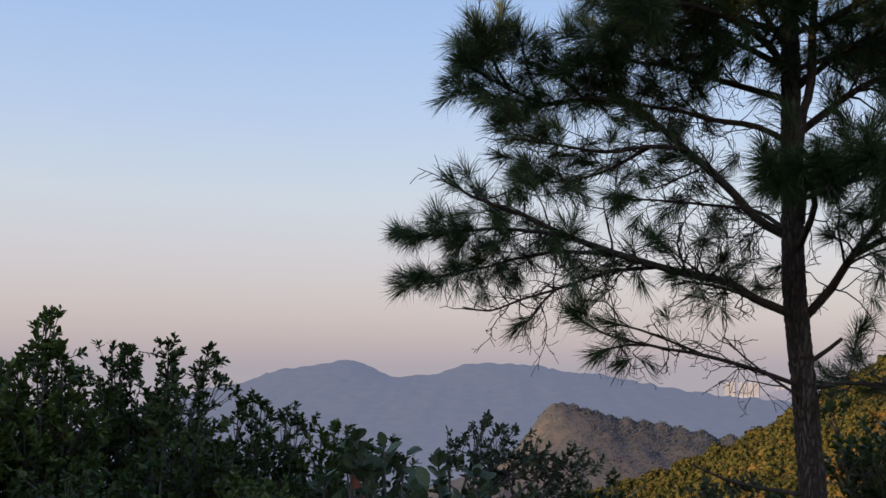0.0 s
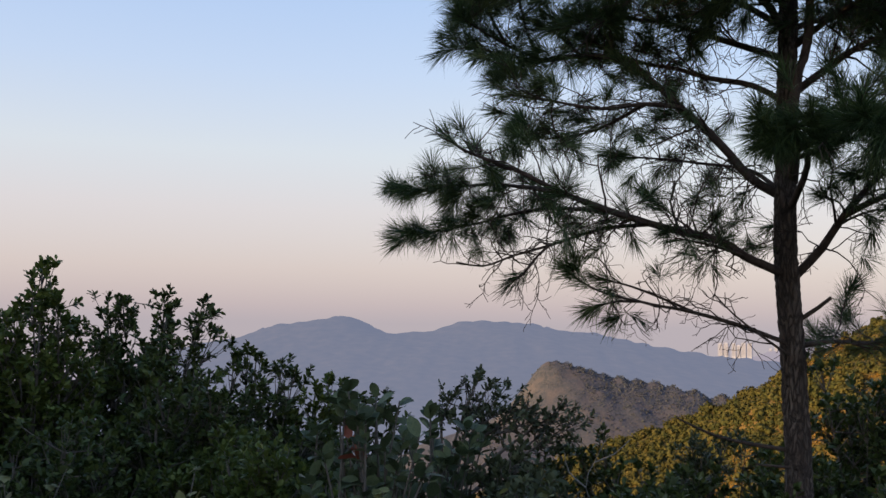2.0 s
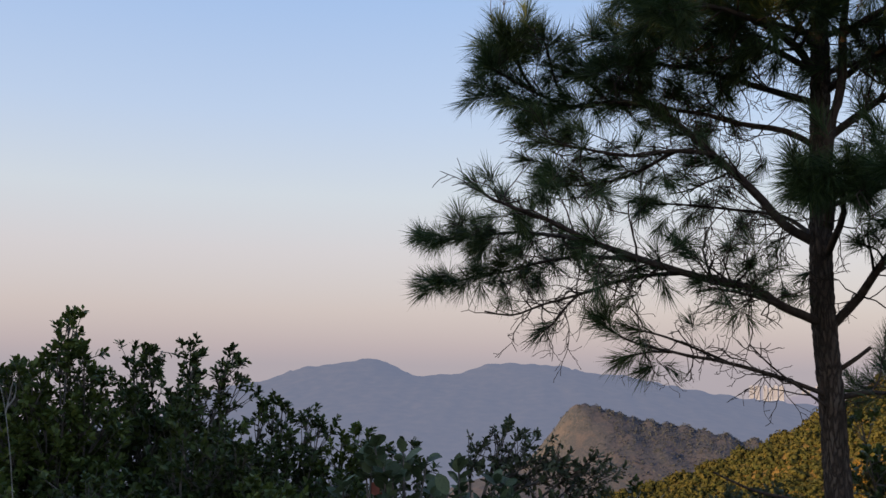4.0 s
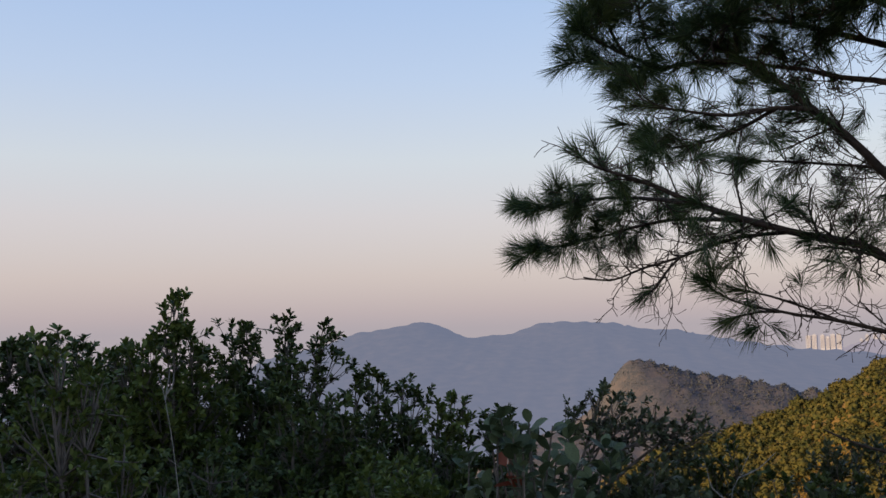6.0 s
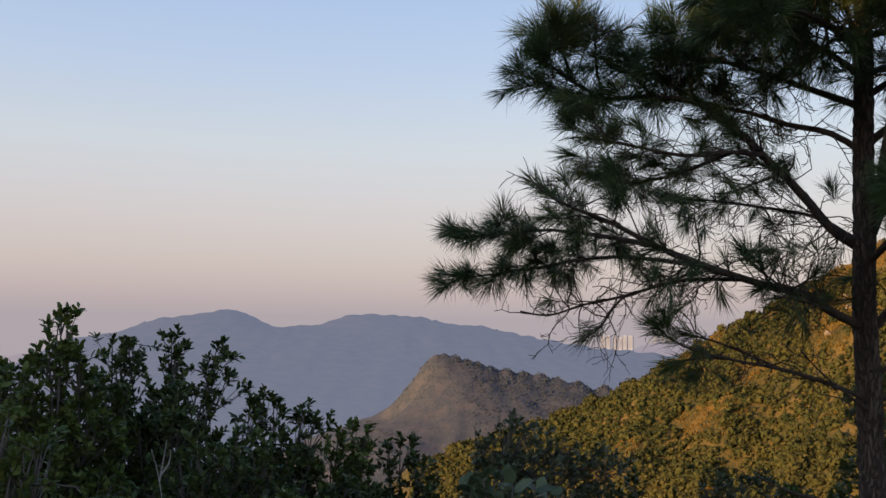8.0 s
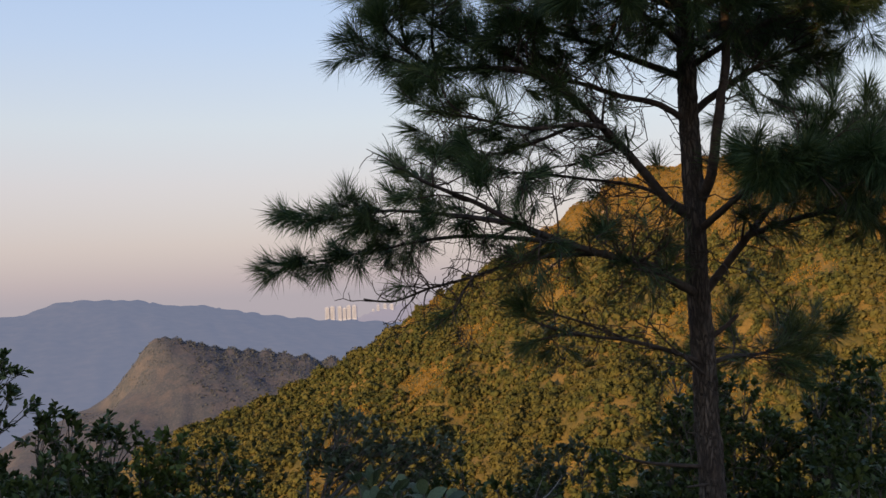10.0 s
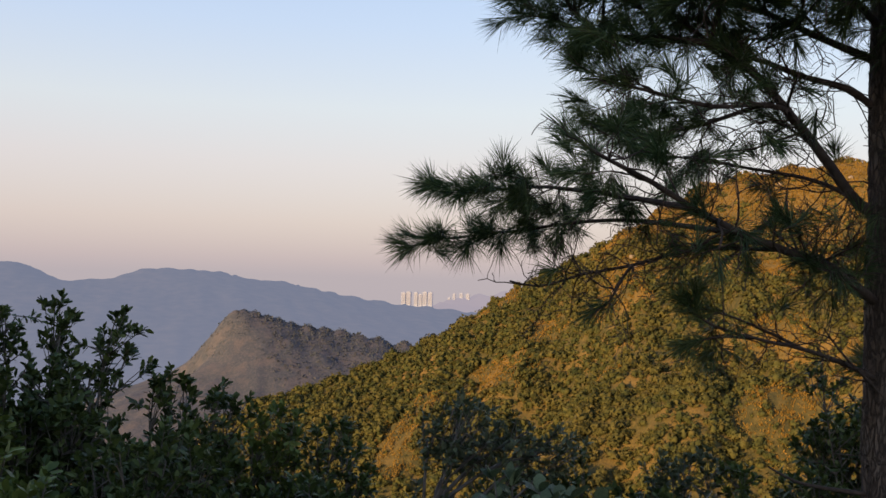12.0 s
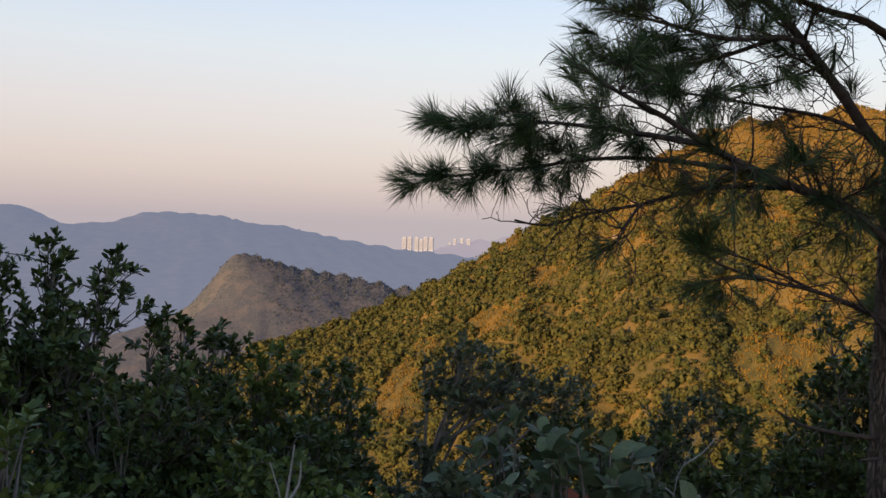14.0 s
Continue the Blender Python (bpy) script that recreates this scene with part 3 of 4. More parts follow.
def limb(points, r0, r1, seed, start=0.25, every=0.09, length=0.34, leafy=0.8, depth=1, lift=0.12, curl=0.42, count=84, flat=0.5, end=True, nlen=0.135, label="", bare=5):
    """One limb of the pine with its twigs; its needles are a part of it."""
    g = np.random.default_rng(seed)
    pts = spline(np.array(points) - PINE_AT, 0.06)
    pts = pts + np.cumsum(g.normal(0, 0.0025, pts.shape), axis=0) * np.linspace(0, 1, len(pts))[:, None]
    tubes, store = Tubes(), []
    tubes.add(pts, r0, r1, 8, 0.12, g)
    dist = np.r_[0, np.cumsum(np.linalg.norm(np.diff(pts, axis=0), axis=1))]
    s, side = start * dist[-1], 1
    while s < dist[-1]:
        k = min(len(pts) - 2, int(np.searchsorted(dist, s)))
        tan = unit(pts[k + 1] - pts[k])
        across = unit(np.cross(tan, (0, 0, 1))) * side
        way = tan * 0.55 + across * (0.5 + 0.4 * g.random()) * (0.4 + flat) + np.array([0, 0, 1]) * g.normal(0.1, 0.5) * (1.2 - flat)
        f = s / dist[-1]
        rr = r0 + (r1 - r0) * f
        grow_twig(pts[k], way, length * (0.6 + 0.7 * g.random()) * (1.1 - 0.5 * f), max(0.003, rr * 0.4), g, tubes, store, depth, leafy, curl, lift, count, nlen)
        side = -side
        s += every * (0.6 + 0.8 * g.random())
    for _ in range(bare):
        k = int((0.15 + 0.75 * g.random()) * (len(pts) - 2))
        tan = unit(pts[k + 1] - pts[k])
        grow_twig(pts[k], tan * 0.4 + unit(g.normal(size=3)), 0.16 + 0.26 * g.random(), 0.0038, g, tubes, store, 2, 0.035 if leafy > 0.1 else 0.0, 0.7, -0.1, count, nlen)
    if end:
        needle_tuft(pts[-1], pts[-1] - pts[-3], g, int(count * 1.4), nlen, store)
        needle_tuft(pts[-2], pts[-1] - pts[-3], g, count, nlen, store)
    b = part("branch", tubes.mesh("branch", M_TWIG), pine, label)
    if store:
        part("needles", needle_mesh(store), b, "dark green needles in brushlike tufts")
    return b


# trunk: rough bark, slightly crooked, two leaders at the top
TRUNK = [(1.86, 4.90, -0.6), (1.85, 4.88, 0.2), (1.83, 4.86, 1.07), (1.82, 4.86, 1.26), (1.80, 4.83, 1.52), (1.77, 4.80, 1.79), (1.75, 4.78, 2.05), (1.75, 4.77, 2.32), (1.77, 4.80, 2.74), (1.79, 4.82, 3.2), (1.80, 4.84, 3.8), (1.79, 4.85, 4.4)]
g = np.random.default_rng(5)
tb = Tubes()
tp = spline(np.array(TRUNK) - PINE_AT, 0.014)
tb.add(tp, 0.074, 0.032, 56)
bark = tb.v[0].reshape(len(tp), 56, 3)
turn_at = np.arange(56) / 56 * 22.0
run = np.arange(len(tp)) * 0.014
cu, cv = np.meshgrid(turn_at, run / 0.075)
jit = lambda a, b, o: LAT[(a % 22 + o) % 256, (b + 2 * o) % 256]
near, second_near = np.full(cu.shape, 9.0), np.full(cu.shape, 9.0)
for da in (-1, 0, 1):
    for db in (-1, 0, 1):
        ca, cb = np.floor(cu).astype(int) // 2 * 2 + 2 * da, np.floor(cv).astype(int) + db
        d = np.hypot((cu - ca - 2 * jit(ca, cb, 3)) * 0.5, cv - cb - jit(ca, cb, 11))
        second_near = np.where(d < near, near, np.minimum(second_near, d))
        near = np.minimum(near, d)
plate = np.clip((second_near - near) * 2.5, 0, 1) * 0.005 + 0.009 * vnoise(cu * 1.5, cv * 3, 4)
centre = bark.mean(1, keepdims=True)
bark += unit(bark - centre) * (plate[..., None] - 0.006)
part("trunk", tb.mesh("trunk", M_BARK), pine, "grey-brown furrowed bark")

L1F = (0.62, 4.45, 2.23)
limb([(1.75, 4.79, 1.90), (1.52, 4.66, 1.97), (1.40, 4.64, 2.04), (1.11, 4.52, 2.09), (0.85, 4.52, 2.17), L1F], 0.023, 0.013, 11, bare=22, start=0.2, every=0.075, length=0.32, leafy=0.42, count=66)
limb([L1F, (0.44, 4.45, 2.32), (0.19, 4.39, 2.40), (0.11, 4.48, 2.49)], 0.013, 0.005, 12, start=0.1, length=0.26, leafy=0.55, flat=0.85)
limb([L1F, (0.50, 4.75, 2.29), (0.30, 5.05, 2.34), (0.12, 5.13, 2.33), (-0.07, 5.08, 2.30)], 0.013, 0.005, 13, start=0.15, every=0.05, length=0.26, leafy=0.9, flat=0.9, lift=0.0)
limb([(0.85, 4.55, 2.16), (0.60, 5.0, 2.22), (0.31, 5.32, 2.18), (0.13, 5.50, 2.15), (-0.05, 5.48, 2.13)], 0.012, 0.004, 114, start=0.4, every=0.06, length=0.24, leafy=0.8, flat=0.85)
limb([(1.05, 4.52, 2.10), (0.87, 4.8, 2.10), (0.64, 4.93, 2.03), (0.47, 5.06, 1.99), (0.31, 5.14, 1.94), (0.17, 5.14, 1.955)], 0.011, 0.004, 15, start=0.3, every=0.06, length=0.25, leafy=0.0, lift=0.0, curl=0.6, end=False, bare=18)
limb([(0.64, 4.93, 2.03), (0.57, 4.90, 1.97), (0.50, 4.88, 1.88), (0.44, 4.89, 1.83)], 0.007, 0.004, 55, start=0.3, every=0.12, length=0.14, leafy=0.2, lift=0.1, curl=0.6, count=56, bare=2)
limb([(1.28, 4.68, 1.71), (1.12, 4.72, 1.78), (0.95, 4.72, 1.84), (0.82, 4.72, 1.86)], 0.007, 0.004, 56, start=2.0, lift=-0.2, curl=0.4, count=60, bare=5)
limb([(1.52, 4.66, 1.97), (1.40, 4.55, 1.99), (1.26, 4.45, 2.01), (1.12, 4.40, 2.03)], 0.009, 0.004, 57, start=0.25, every=0.10, length=0.16, leafy=0.7, flat=0.6, lift=0.1, count=46, bare=6)
limb([(1.73, 4.80, 2.28), (1.57, 4.75, 2.36), (1.43, 4.76, 2.53), (1.25, 4.74, 2.69), (1.13, 4.75, 2.80), (1.02, 4.79, 2.91)], 0.024, 0.015, 16, bare=22, start=0.35, every=0.085, length=0.36, leafy=0.36)
limb([(1.02, 4.79, 2.91), (0.93, 4.83, 2.95), (0.80, 5.0, 3.0), (0.60, 5.15, 3.02), (0.42, 5.10, 3.03), (0.25, 4.92, 3.03)], 0.018, 0.006, 17, start=0.05, every=0.085, length=0.34, leafy=0.75)
limb([(1.25, 4.74, 2.69), (1.05, 4.66, 2.68), (0.85, 4.7, 2.66), (0.62, 4.75, 2.70), (0.40, 4.8, 2.74)], 0.013, 0.005, 18, start=0.2, every=0.06, length=0.32, leafy=0.7, bare=12)
limb([(1.05, 4.66, 2.68), (0.85, 4.9, 2.60), (0.62, 5.0, 2.58), (0.45, 5.0, 2.62)], 0.010, 0.004, 19, start=0.2, every=0.07, length=0.28, leafy=0.7)
limb([(1.75, 4.80, 2.74), (1.62, 4.82, 2.82), (1.41, 4.84, 2.86), (1.27, 4.9, 2.92), (1.05, 4.95, 2.98), (0.80, 4.9, 3.08)], 0.017, 0.006, 20, bare=20, start=0.35, every=0.08, length=0.36, leafy=0.55)
limb([(1.73, 4.82, 2.32), (1.68, 5.1, 2.45), (1.52, 5.35, 2.52), (1.30, 5.45, 2.56), (1.05, 5.5, 2.58)], 0.012, 0.005, 21, bare=20, start=0.35, every=0.075, length=0.35, leafy=0.5)
limb([(1.76, 4.80, 1.57), (1.55, 4.74, 1.64), (1.28, 4.68, 1.71), (1.02, 4.64, 1.75), (0.81, 4.63, 1.80), (0.66, 4.62, 1.88)], 0.012, 0.004, 22, bare=6, start=0.45, every=0.10, length=0.22, leafy=0.10, lift=0.0, curl=0.5)
limb([(1.79, 4.80, 1.50), (1.62, 4.72, 1.60), (1.48, 4.68, 1.70), (1.38, 4.66, 1.80)], 0.008, 0.003, 23, start=0.5, length=0.15, leafy=0.0, end=False, label="bare dead twig", bare=3)
limb([(1.82, 4.82, 1.90), (1.93, 4.79, 2.03), (1.99, 4.68, 2.17), (2.10, 4.62, 2.32), (2.25, 4.55, 2.46), (2.42, 4.5, 2.55)], 0.023, 0.008, 24, bare=10, start=0.25, every=0.05, length=0.36, leafy=0.95)
limb([(1.99, 4.68, 2.17), (2.06, 4.40, 2.23), (2.15, 4.1, 2.25), (2.30, 3.8, 2.27)], 0.016, 0.006, 25, start=0.2, every=0.05, length=0.34, leafy=0.95)
limb([(1.78, 4.76, 2.34), (1.74, 4.62, 2.45), (1.70, 4.52, 2.62), (1.71, 4.48, 2.80), (1.76, 4.50, 2.95), (1.78, 4.5, 3.3), (1.80, 4.45, 3.7)], 0.026, 0.015, 26, bare=10, start=0.75, every=0.09, length=0.45, leafy=0.8)
limb([(1.78, 4.80, 2.76), (1.88, 4.80, 2.84), (2.01, 4.69, 2.94), (2.17, 4.63, 3.03), (2.4, 4.55, 3.12)], 0.022, 0.008, 27, start=0.2, every=0.035, length=0.40, leafy=1.0)
limb([(1.76, 4.72, 2.22), (1.71, 4.4, 2.33), (1.60, 4.1, 2.40), (1.48, 3.88, 2.42), (1.43, 3.74, 2.39)], 0.018, 0.006, 28, start=0.6, every=0.036, length=0.2, leafy=1.0, count=85, flat=0.8, lift=-0.1)
limb([(1.55, 4.1, 2.36), (1.60, 3.9, 2.40), (1.66, 3.7, 2.40), (1.74, 3.55, 2.38)], 0.012, 0.005, 29, start=0.1, every=0.042, length=0.22, leafy=1.0, count=85, flat=0.8, lift=-0.1)
limb([(1.60, 4.2, 2.36), (1.9, 4.0, 2.46), (2.2, 3.8, 2.52), (2.5, 3.6, 2.52)], 0.012, 0.005, 52, start=0.1, every=0.025, length=0.34, leafy=1.0, flat=0.6, lift=0.15)
limb([(1.02, 4.64, 1.75), (0.94, 4.70, 1.75), (0.87, 4.76, 1.735), (0.81, 4.80, 1.70)], 0.006, 0.004, 54, start=2.0, lift=-0.3, count=95, bare=3)
limb([(1.80, 4.83, 1.55), (1.98, 4.84, 1.58), (2.2, 4.88, 1.57), (2.45, 4.9, 1.62)], 0.014, 0.005, 30, start=0.2, every=0.035, length=0.36, leafy=1.0)
limb([(1.82, 4.80, 1.68), (1.90, 4.76, 1.74), (1.96, 4.74, 1.78)], 0.012, 0.009, 31, start=2.0, leafy=0.0, end=False, label="broken stub", bare=0)
limb([(1.78, 4.86, 1.06), (1.62, 4.92, 1.08), (1.42, 4.9, 1.13), (1.24, 4.84, 1.21)], 0.011, 0.004, 32, start=2.0, leafy=0.0, end=False, label="bare dead branch", bare=0)
limb([(1.80, 4.84, 0.98), (1.68, 4.78, 0.99), (1.58, 4.74, 1.0)], 0.008, 0.004, 33, start=2.0, leafy=0.0, end=False, label="broken dead branch", bare=0)
# upper crown
limb([(0.60, 5.15, 3.02), (0.42, 5.05, 3.07), (0.31, 4.92, 3.09), (0.19, 4.76, 3.11)], 0.010, 0.005, 46, start=0.15, every=0.065, length=0.24, leafy=1.0, nlen=0.165, lift=0.4)
limb([(0.42, 5.05, 3.07), (0.34, 4.92, 3.16), (0.31, 4.82, 3.23), (0.27, 4.74, 3.28)], 0.009, 0.004, 58, start=0.4, every=0.10, length=0.18, leafy=0.8, nlen=0.16, lift=0.4)
limb([(0.60, 5.15, 3.02), (0.52, 5.0, 3.12), (0.47, 4.86, 3.22), (0.42, 4.75, 3.29)], 0.009, 0.004, 59, start=0.4, every=0.10, length=0.18, leafy=0.8, nlen=0.16, lift=0.4)
limb([(0.80, 5.0, 3.0), (0.70, 4.95, 3.08), (0.64, 4.95, 3.12), (0.58, 4.95, 3.15)], 0.010, 0.005, 47, start=0.15, every=0.085, length=0.26, leafy=1.0, nlen=0.165, lift=0.4)
limb([(0.93, 4.83, 2.95), (0.90, 4.75, 3.05), (0.88, 4.68, 3.10), (0.85, 4.62, 3.14)], 0.010, 0.005, 48, start=0.15, every=0.085, length=0.30, leafy=1.0, nlen=0.165, lift=0.4)
limb([(1.79, 4.82, 2.95), (1.55, 4.9, 3.05), (1.25, 4.95, 3.15), (0.95, 5.0, 3.2)], 0.020, 0.006, 34, start=0.22, every=0.043, length=0.40, leafy=1.0)
limb([(1.79, 4.82, 3.05), (1.55, 4.5, 3.15), (1.25, 4.3, 3.2), (1.0, 4.2, 3.2), (0.85, 4.15, 3.15)], 0.022, 0.006, 35, start=0.22, every=0.043, length=0.40, leafy=1.0)
limb([(1.79, 4.83, 3.2), (1.6, 4.6, 3.3), (1.5, 4.45, 3.36), (1.42, 4.3, 3.38)], 0.020, 0.006, 36, start=0.2, every=0.035, length=0.40, leafy=1.0)
limb([(1.80, 4.84, 3.3), (1.45, 4.9, 3.42), (1.28, 4.95, 3.46), (1.12, 5.0, 3.5)], 0.020, 0.006, 37, start=0.2, every=0.035, length=0.40, leafy=1.0)
limb([(1.80, 4.84, 3.4), (1.75, 4.4, 3.5), (1.68, 4.0, 3.5), (1.6, 3.65, 3.42)], 0.020, 0.006, 38, start=0.2, every=0.035, length=0.40, leafy=1.0)
limb([(1.78, 4.5, 3.2), (2.0, 4.3, 3.3), (2.25, 4.1, 3.35), (2.5, 3.9, 3.35)], 0.018, 0.006, 39, start=0.2, every=0.035, length=0.40, leafy=1.0)
limb([(1.80, 4.84, 3.3), (2.1, 4.9, 3.4), (2.4, 4.95, 3.45), (2.7, 4.95, 3.45)], 0.018, 0.006, 40, start=0.2, every=0.035, length=0.40, leafy=1.0)
limb([(1.80, 4.84, 3.7), (1.62, 4.78, 3.76), (1.45, 4.72, 3.8), (1.33, 4.7, 3.82)], 0.018, 0.006, 41, start=0.3, every=0.05, length=0.42, leafy=0.9)
limb([(1.80, 4.84, 3.8), (2.1, 4.6, 3.9), (2.4, 4.4, 3.95)], 0.016, 0.006, 42, start=0.3, every=0.05, length=0.42, leafy=0.9)
limb([(1.80, 4.84, 3.9), (1.7, 4.4, 4.05), (1.6, 4.1, 4.1)], 0.016, 0.006, 43, start=0.3, every=0.05, length=0.42, leafy=0.9)
limb([(1.79, 4.85, 4.3), (1.78, 4.85, 4.8)], 0.030, 0.010, 44, start=0.1, every=0.04, length=0.45, leafy=0.9, flat=0.9)
limb([(1.79, 4.85, 4.1), (1.6, 4.95, 4.2), (1.45, 5.0, 4.25)], 0.016, 0.006, 45, start=0.3, every=0.05, length=0.4, leafy=0.9)

limb([(1.79, 4.82, 3.0), (1.95, 4.6, 3.12), (2.15, 4.35, 3.2), (2.35, 4.15, 3.2)], 0.018, 0.006, 49, start=0.2, every=0.035, length=0.40, leafy=1.0)
limb([(1.79, 4.82, 3.1), (2.0, 4.95, 3.2), (2.3, 5.05, 3.28), (2.6, 5.1, 3.3)], 0.018, 0.006, 50, start=0.2, every=0.035, length=0.40, leafy=1.0)
limb([(1.79, 4.82, 3.1), (1.5, 4.7, 3.2), (1.2, 4.6, 3.25), (0.9, 4.6, 3.25)], 0.018, 0.006, 51, start=0.22, every=0.043, length=0.40, leafy=1.0)

# ---- shrubs ----
LEAF_V = np.array([[0, 0, 0], [-0.17, 0.36, 0.035], [0, 0.36, -0.02], [0.17, 0.36, 0.035], [-0.17, 0.70, 0.03], [0, 0.70, -0.02], [0.17, 0.70, 0.03], [0, 1.0, -0.08]])
LEAF_F = np.array([[0, 2, 1], [0, 3, 2], [1, 2, 5], [1, 5, 4], [2, 3, 6], [2, 6, 5], [4, 5, 7], [5, 6, 7]])


SMALL_V = np.array([[0, 0, 0], [-0.17, 0.42, 0.035], [0.17, 0.50, 0.035], [-0.07, 0.93, -0.04], [0.09, 0.90, -0.06]])
SMALL_F = np.array([[0, 2, 1], [1, 2, 4], [1, 4, 3]])
BIG_V = np.array([[0, 0, 0], [-0.13, 0.18, 0.03], [0, 0.2, -0.01], [0.13, 0.18, 0.03], [-0.22, 0.45, 0.05], [0, 0.45, 0.0], [0.22, 0.45, 0.05], [-0.20, 0.70, 0.04], [0, 0.70, -0.02],
                  [0.20, 0.70, 0.04], [-0.10, 0.90, -0.01], [0, 0.90, -0.05], [0.10, 0.90, -0.01], [0, 1.0, -0.09]])
BIG_F = np.array([[0, 2, 1], [0, 3, 2], [1, 2, 5], [1, 5, 4], [2, 3, 6], [2, 6, 5], [4, 5, 8], [4, 8, 7], [5, 6, 9], [5, 9, 8], [7, 8, 11], [7, 11, 10], [8, 9, 12], [8, 12, 11], [10, 11, 13], [11, 12, 13]])


LOBE_V = np.array([[0, 0, 0], [-0.32, 0.06, 0.02], [-0.46, 0.34, -0.03], [-0.36, 0.44, 0.03], [-0.34, 0.68, -0.02], [-0.20, 0.74, 0.03], [0, 1.0, -0.06],
                   [0.20, 0.74, 0.03], [0.34, 0.68, -0.02], [0.36, 0.44, 0.03], [0.46, 0.34, -0.03], [0.32, 0.06, 0.02], [0, 0.38, -0.01]])
LOBE_F = np.array([[12, k + 1, k] for k in range(11)] + [[12, 0, 11]])


def leaf_mesh(name, at, way, size, rng, mat, wide=1.0, shape=None):
    """Folded pointed leaves in one mesh: at, way (n, 3), size (n)."""
    at, way = np.asarray(at), unit(way)
    up = np.array([0, 0, 1.0]) + 0.5 * rng.normal(size=at.shape)
    right = unit(np.cross(way, up))
    nrm = np.cross(right, way)
    size = np.asarray(size)[:, None, None]
    lv, lf = shape or (LEAF_V, LEAF_F)
    V = (lv[None, :, 0:1] * right[:, None] * wide + lv[None, :, 1:2] * way[:, None] + lv[None, :, 2:3] * nrm[:, None]) * size + at[:, None]
    F = lf[None] + (np.arange(len(at)) * len(lv))[:, None, None]
    return tri_mesh(name, V.reshape(-1, 3), F.reshape(-1, 3), mat, True)


def rosette(at, way, count, size, rng, spots, ways, sizes, open_angle=62):
    """Leaves whorled round a shoot's end."""
    way = unit(way)
    a = unit(np.cross(way, unit(rng.normal(size=3))))
    b = np.cross(way, a)
    ph = rng.random() * 6.28 + np.arange(count) * 2.4
    th = np.radians(open_angle) * (0.35 + 0.85 * rng.random(count))
    d = np.cos(th)[:, None] * way + np.sin(th)[:, None] * (np.cos(ph)[:, None] * a + np.sin(ph)[:, None] * b)
    spots.append(at - way * (rng.random((count, 1)) ** 1.3 * size * 1.3))
    ways.append(d)
    sizes.append(size * (0.6 + 0.55 * rng.random(count)))


def shrub(x, y, top, spread, stems, seed, mat, size=0.085, label="", per=15, twigs=10, clear=0.2, wide=1.35, tips=(), name="shrub", depth=None, stem_mat=None, clump=6, category="shrub", fork=None):
    """A shrub: forking stems from one base, leaf whorls on every shoot. tips: shoots that reach a given place; fork: height at which a single trunk divides."""
    g = np.random.default_rng(seed)
    base = np.array([x, y, float(ground_z(x, y)) - 0.05])
    h = top - base[2]
    ob = new(name)
    ob.location = base
    spots, ways, sizes = [], [], []
    dp = depth if depth else spread
    goals = [np.array(t) - base for t in tips]
    if fork is not None:
        tubes = Tubes()
        tubes.add(spline([(0, 0, 0), (0.03, 0.02, 0.5 * (fork - base[2])), (0, 0, fork - base[2])], 0.1), 0.026, 0.014, 7)
        part("trunk", tubes.mesh("trunk", stem_mat or M_STEM), ob)
    for _ in range(int(stems * 1.35)):
        u, w = g.random() * 6.28, np.sqrt(g.random())
        goals.append(np.array([spread * w * np.cos(u), dp * w * np.sin(u), h * (1.0 - 0.32 * w * w) * (1.0 - 0.34 * g.random() ** 1.4)]))
    for goal in goals:
        tubes = Tubes()
        start = np.array([g.normal(0, 0.06), g.normal(0, 0.06), 0]) if fork is None else np.array([0, 0, (fork - base[2]) * (0.7 + 0.3 * g.random())])
        knee = (start + goal) * 0.5 + g.normal(0, 0.05, 3) if fork is not None else start * 0.4 + goal * np.array([0.45, 0.45, 0.5]) + g.normal(0, 0.06, 3)
        pts = spline([start, knee, goal], 0.11)
        tubes.add(pts, 0.011 + 0.005 * g.random(), 0.003, 4)
        for _ in range(twigs):
            f = clear + (1 - clear) * g.random() ** 0.7
            k = min(len(pts) - 2, int(f * (len(pts) - 1)))
            tan = unit(pts[k + 1] - pts[k])
            d = unit(tan * 0.5 + unit(g.normal(size=3)) * 0.9 + np.array([0, 0, 0.2]))
            ln = (0.12 + 0.24 * g.random()) * (1.1 - 0.5 * f) * min(1.3, 0.6 + spread)
            end = pts[k] + d * ln
            mid = pts[k] + d * ln * 0.5 + g.normal(0, 0.02, 3)
            end[2] = min(end[2], h)
            tubes.add(np.array([pts[k], mid, end]), 0.005, 0.002, 3)
            rosette(end, end - mid, per, size, g, spots, ways, sizes)
            rosette(mid, unit(d + unit(g.normal(size=3))), per // 2, size * 0.9, g, spots, ways, sizes)
        for _ in range(clump):
            end = goal + unit(g.normal(size=3)) * np.array([0.11, 0.11, 0.09]) * (0.5 + 0.8 * g.random()) - np.array([0, 0, 0.05])
            tubes.add([pts[-3], (pts[-3] + end) / 2 + g.normal(0, 0.008, 3), end], 0.0035, 0.0016, 3)
            rosette(end, end - pts[-3], per, size * 0.92, g, spots, ways, sizes)
        rosette(goal, unit(goal - pts[-4]), per + 3, size, g, spots, ways, sizes)
        rosette(pts[-3], unit(goal - pts[-4]), per, size, g, spots, ways, sizes, 75)
        part("stem", tubes.mesh("stem", stem_mat or M_STEM), ob)
    part("foliage", leaf_mesh("foliage", np.vstack(spots), np.vstack(ways), np.concatenate(sizes), g, mat, wide, (SMALL_V, SMALL_F)), ob)
    return tagged(ob, label or "dense evergreen shrub with dark glossy leaves", category)


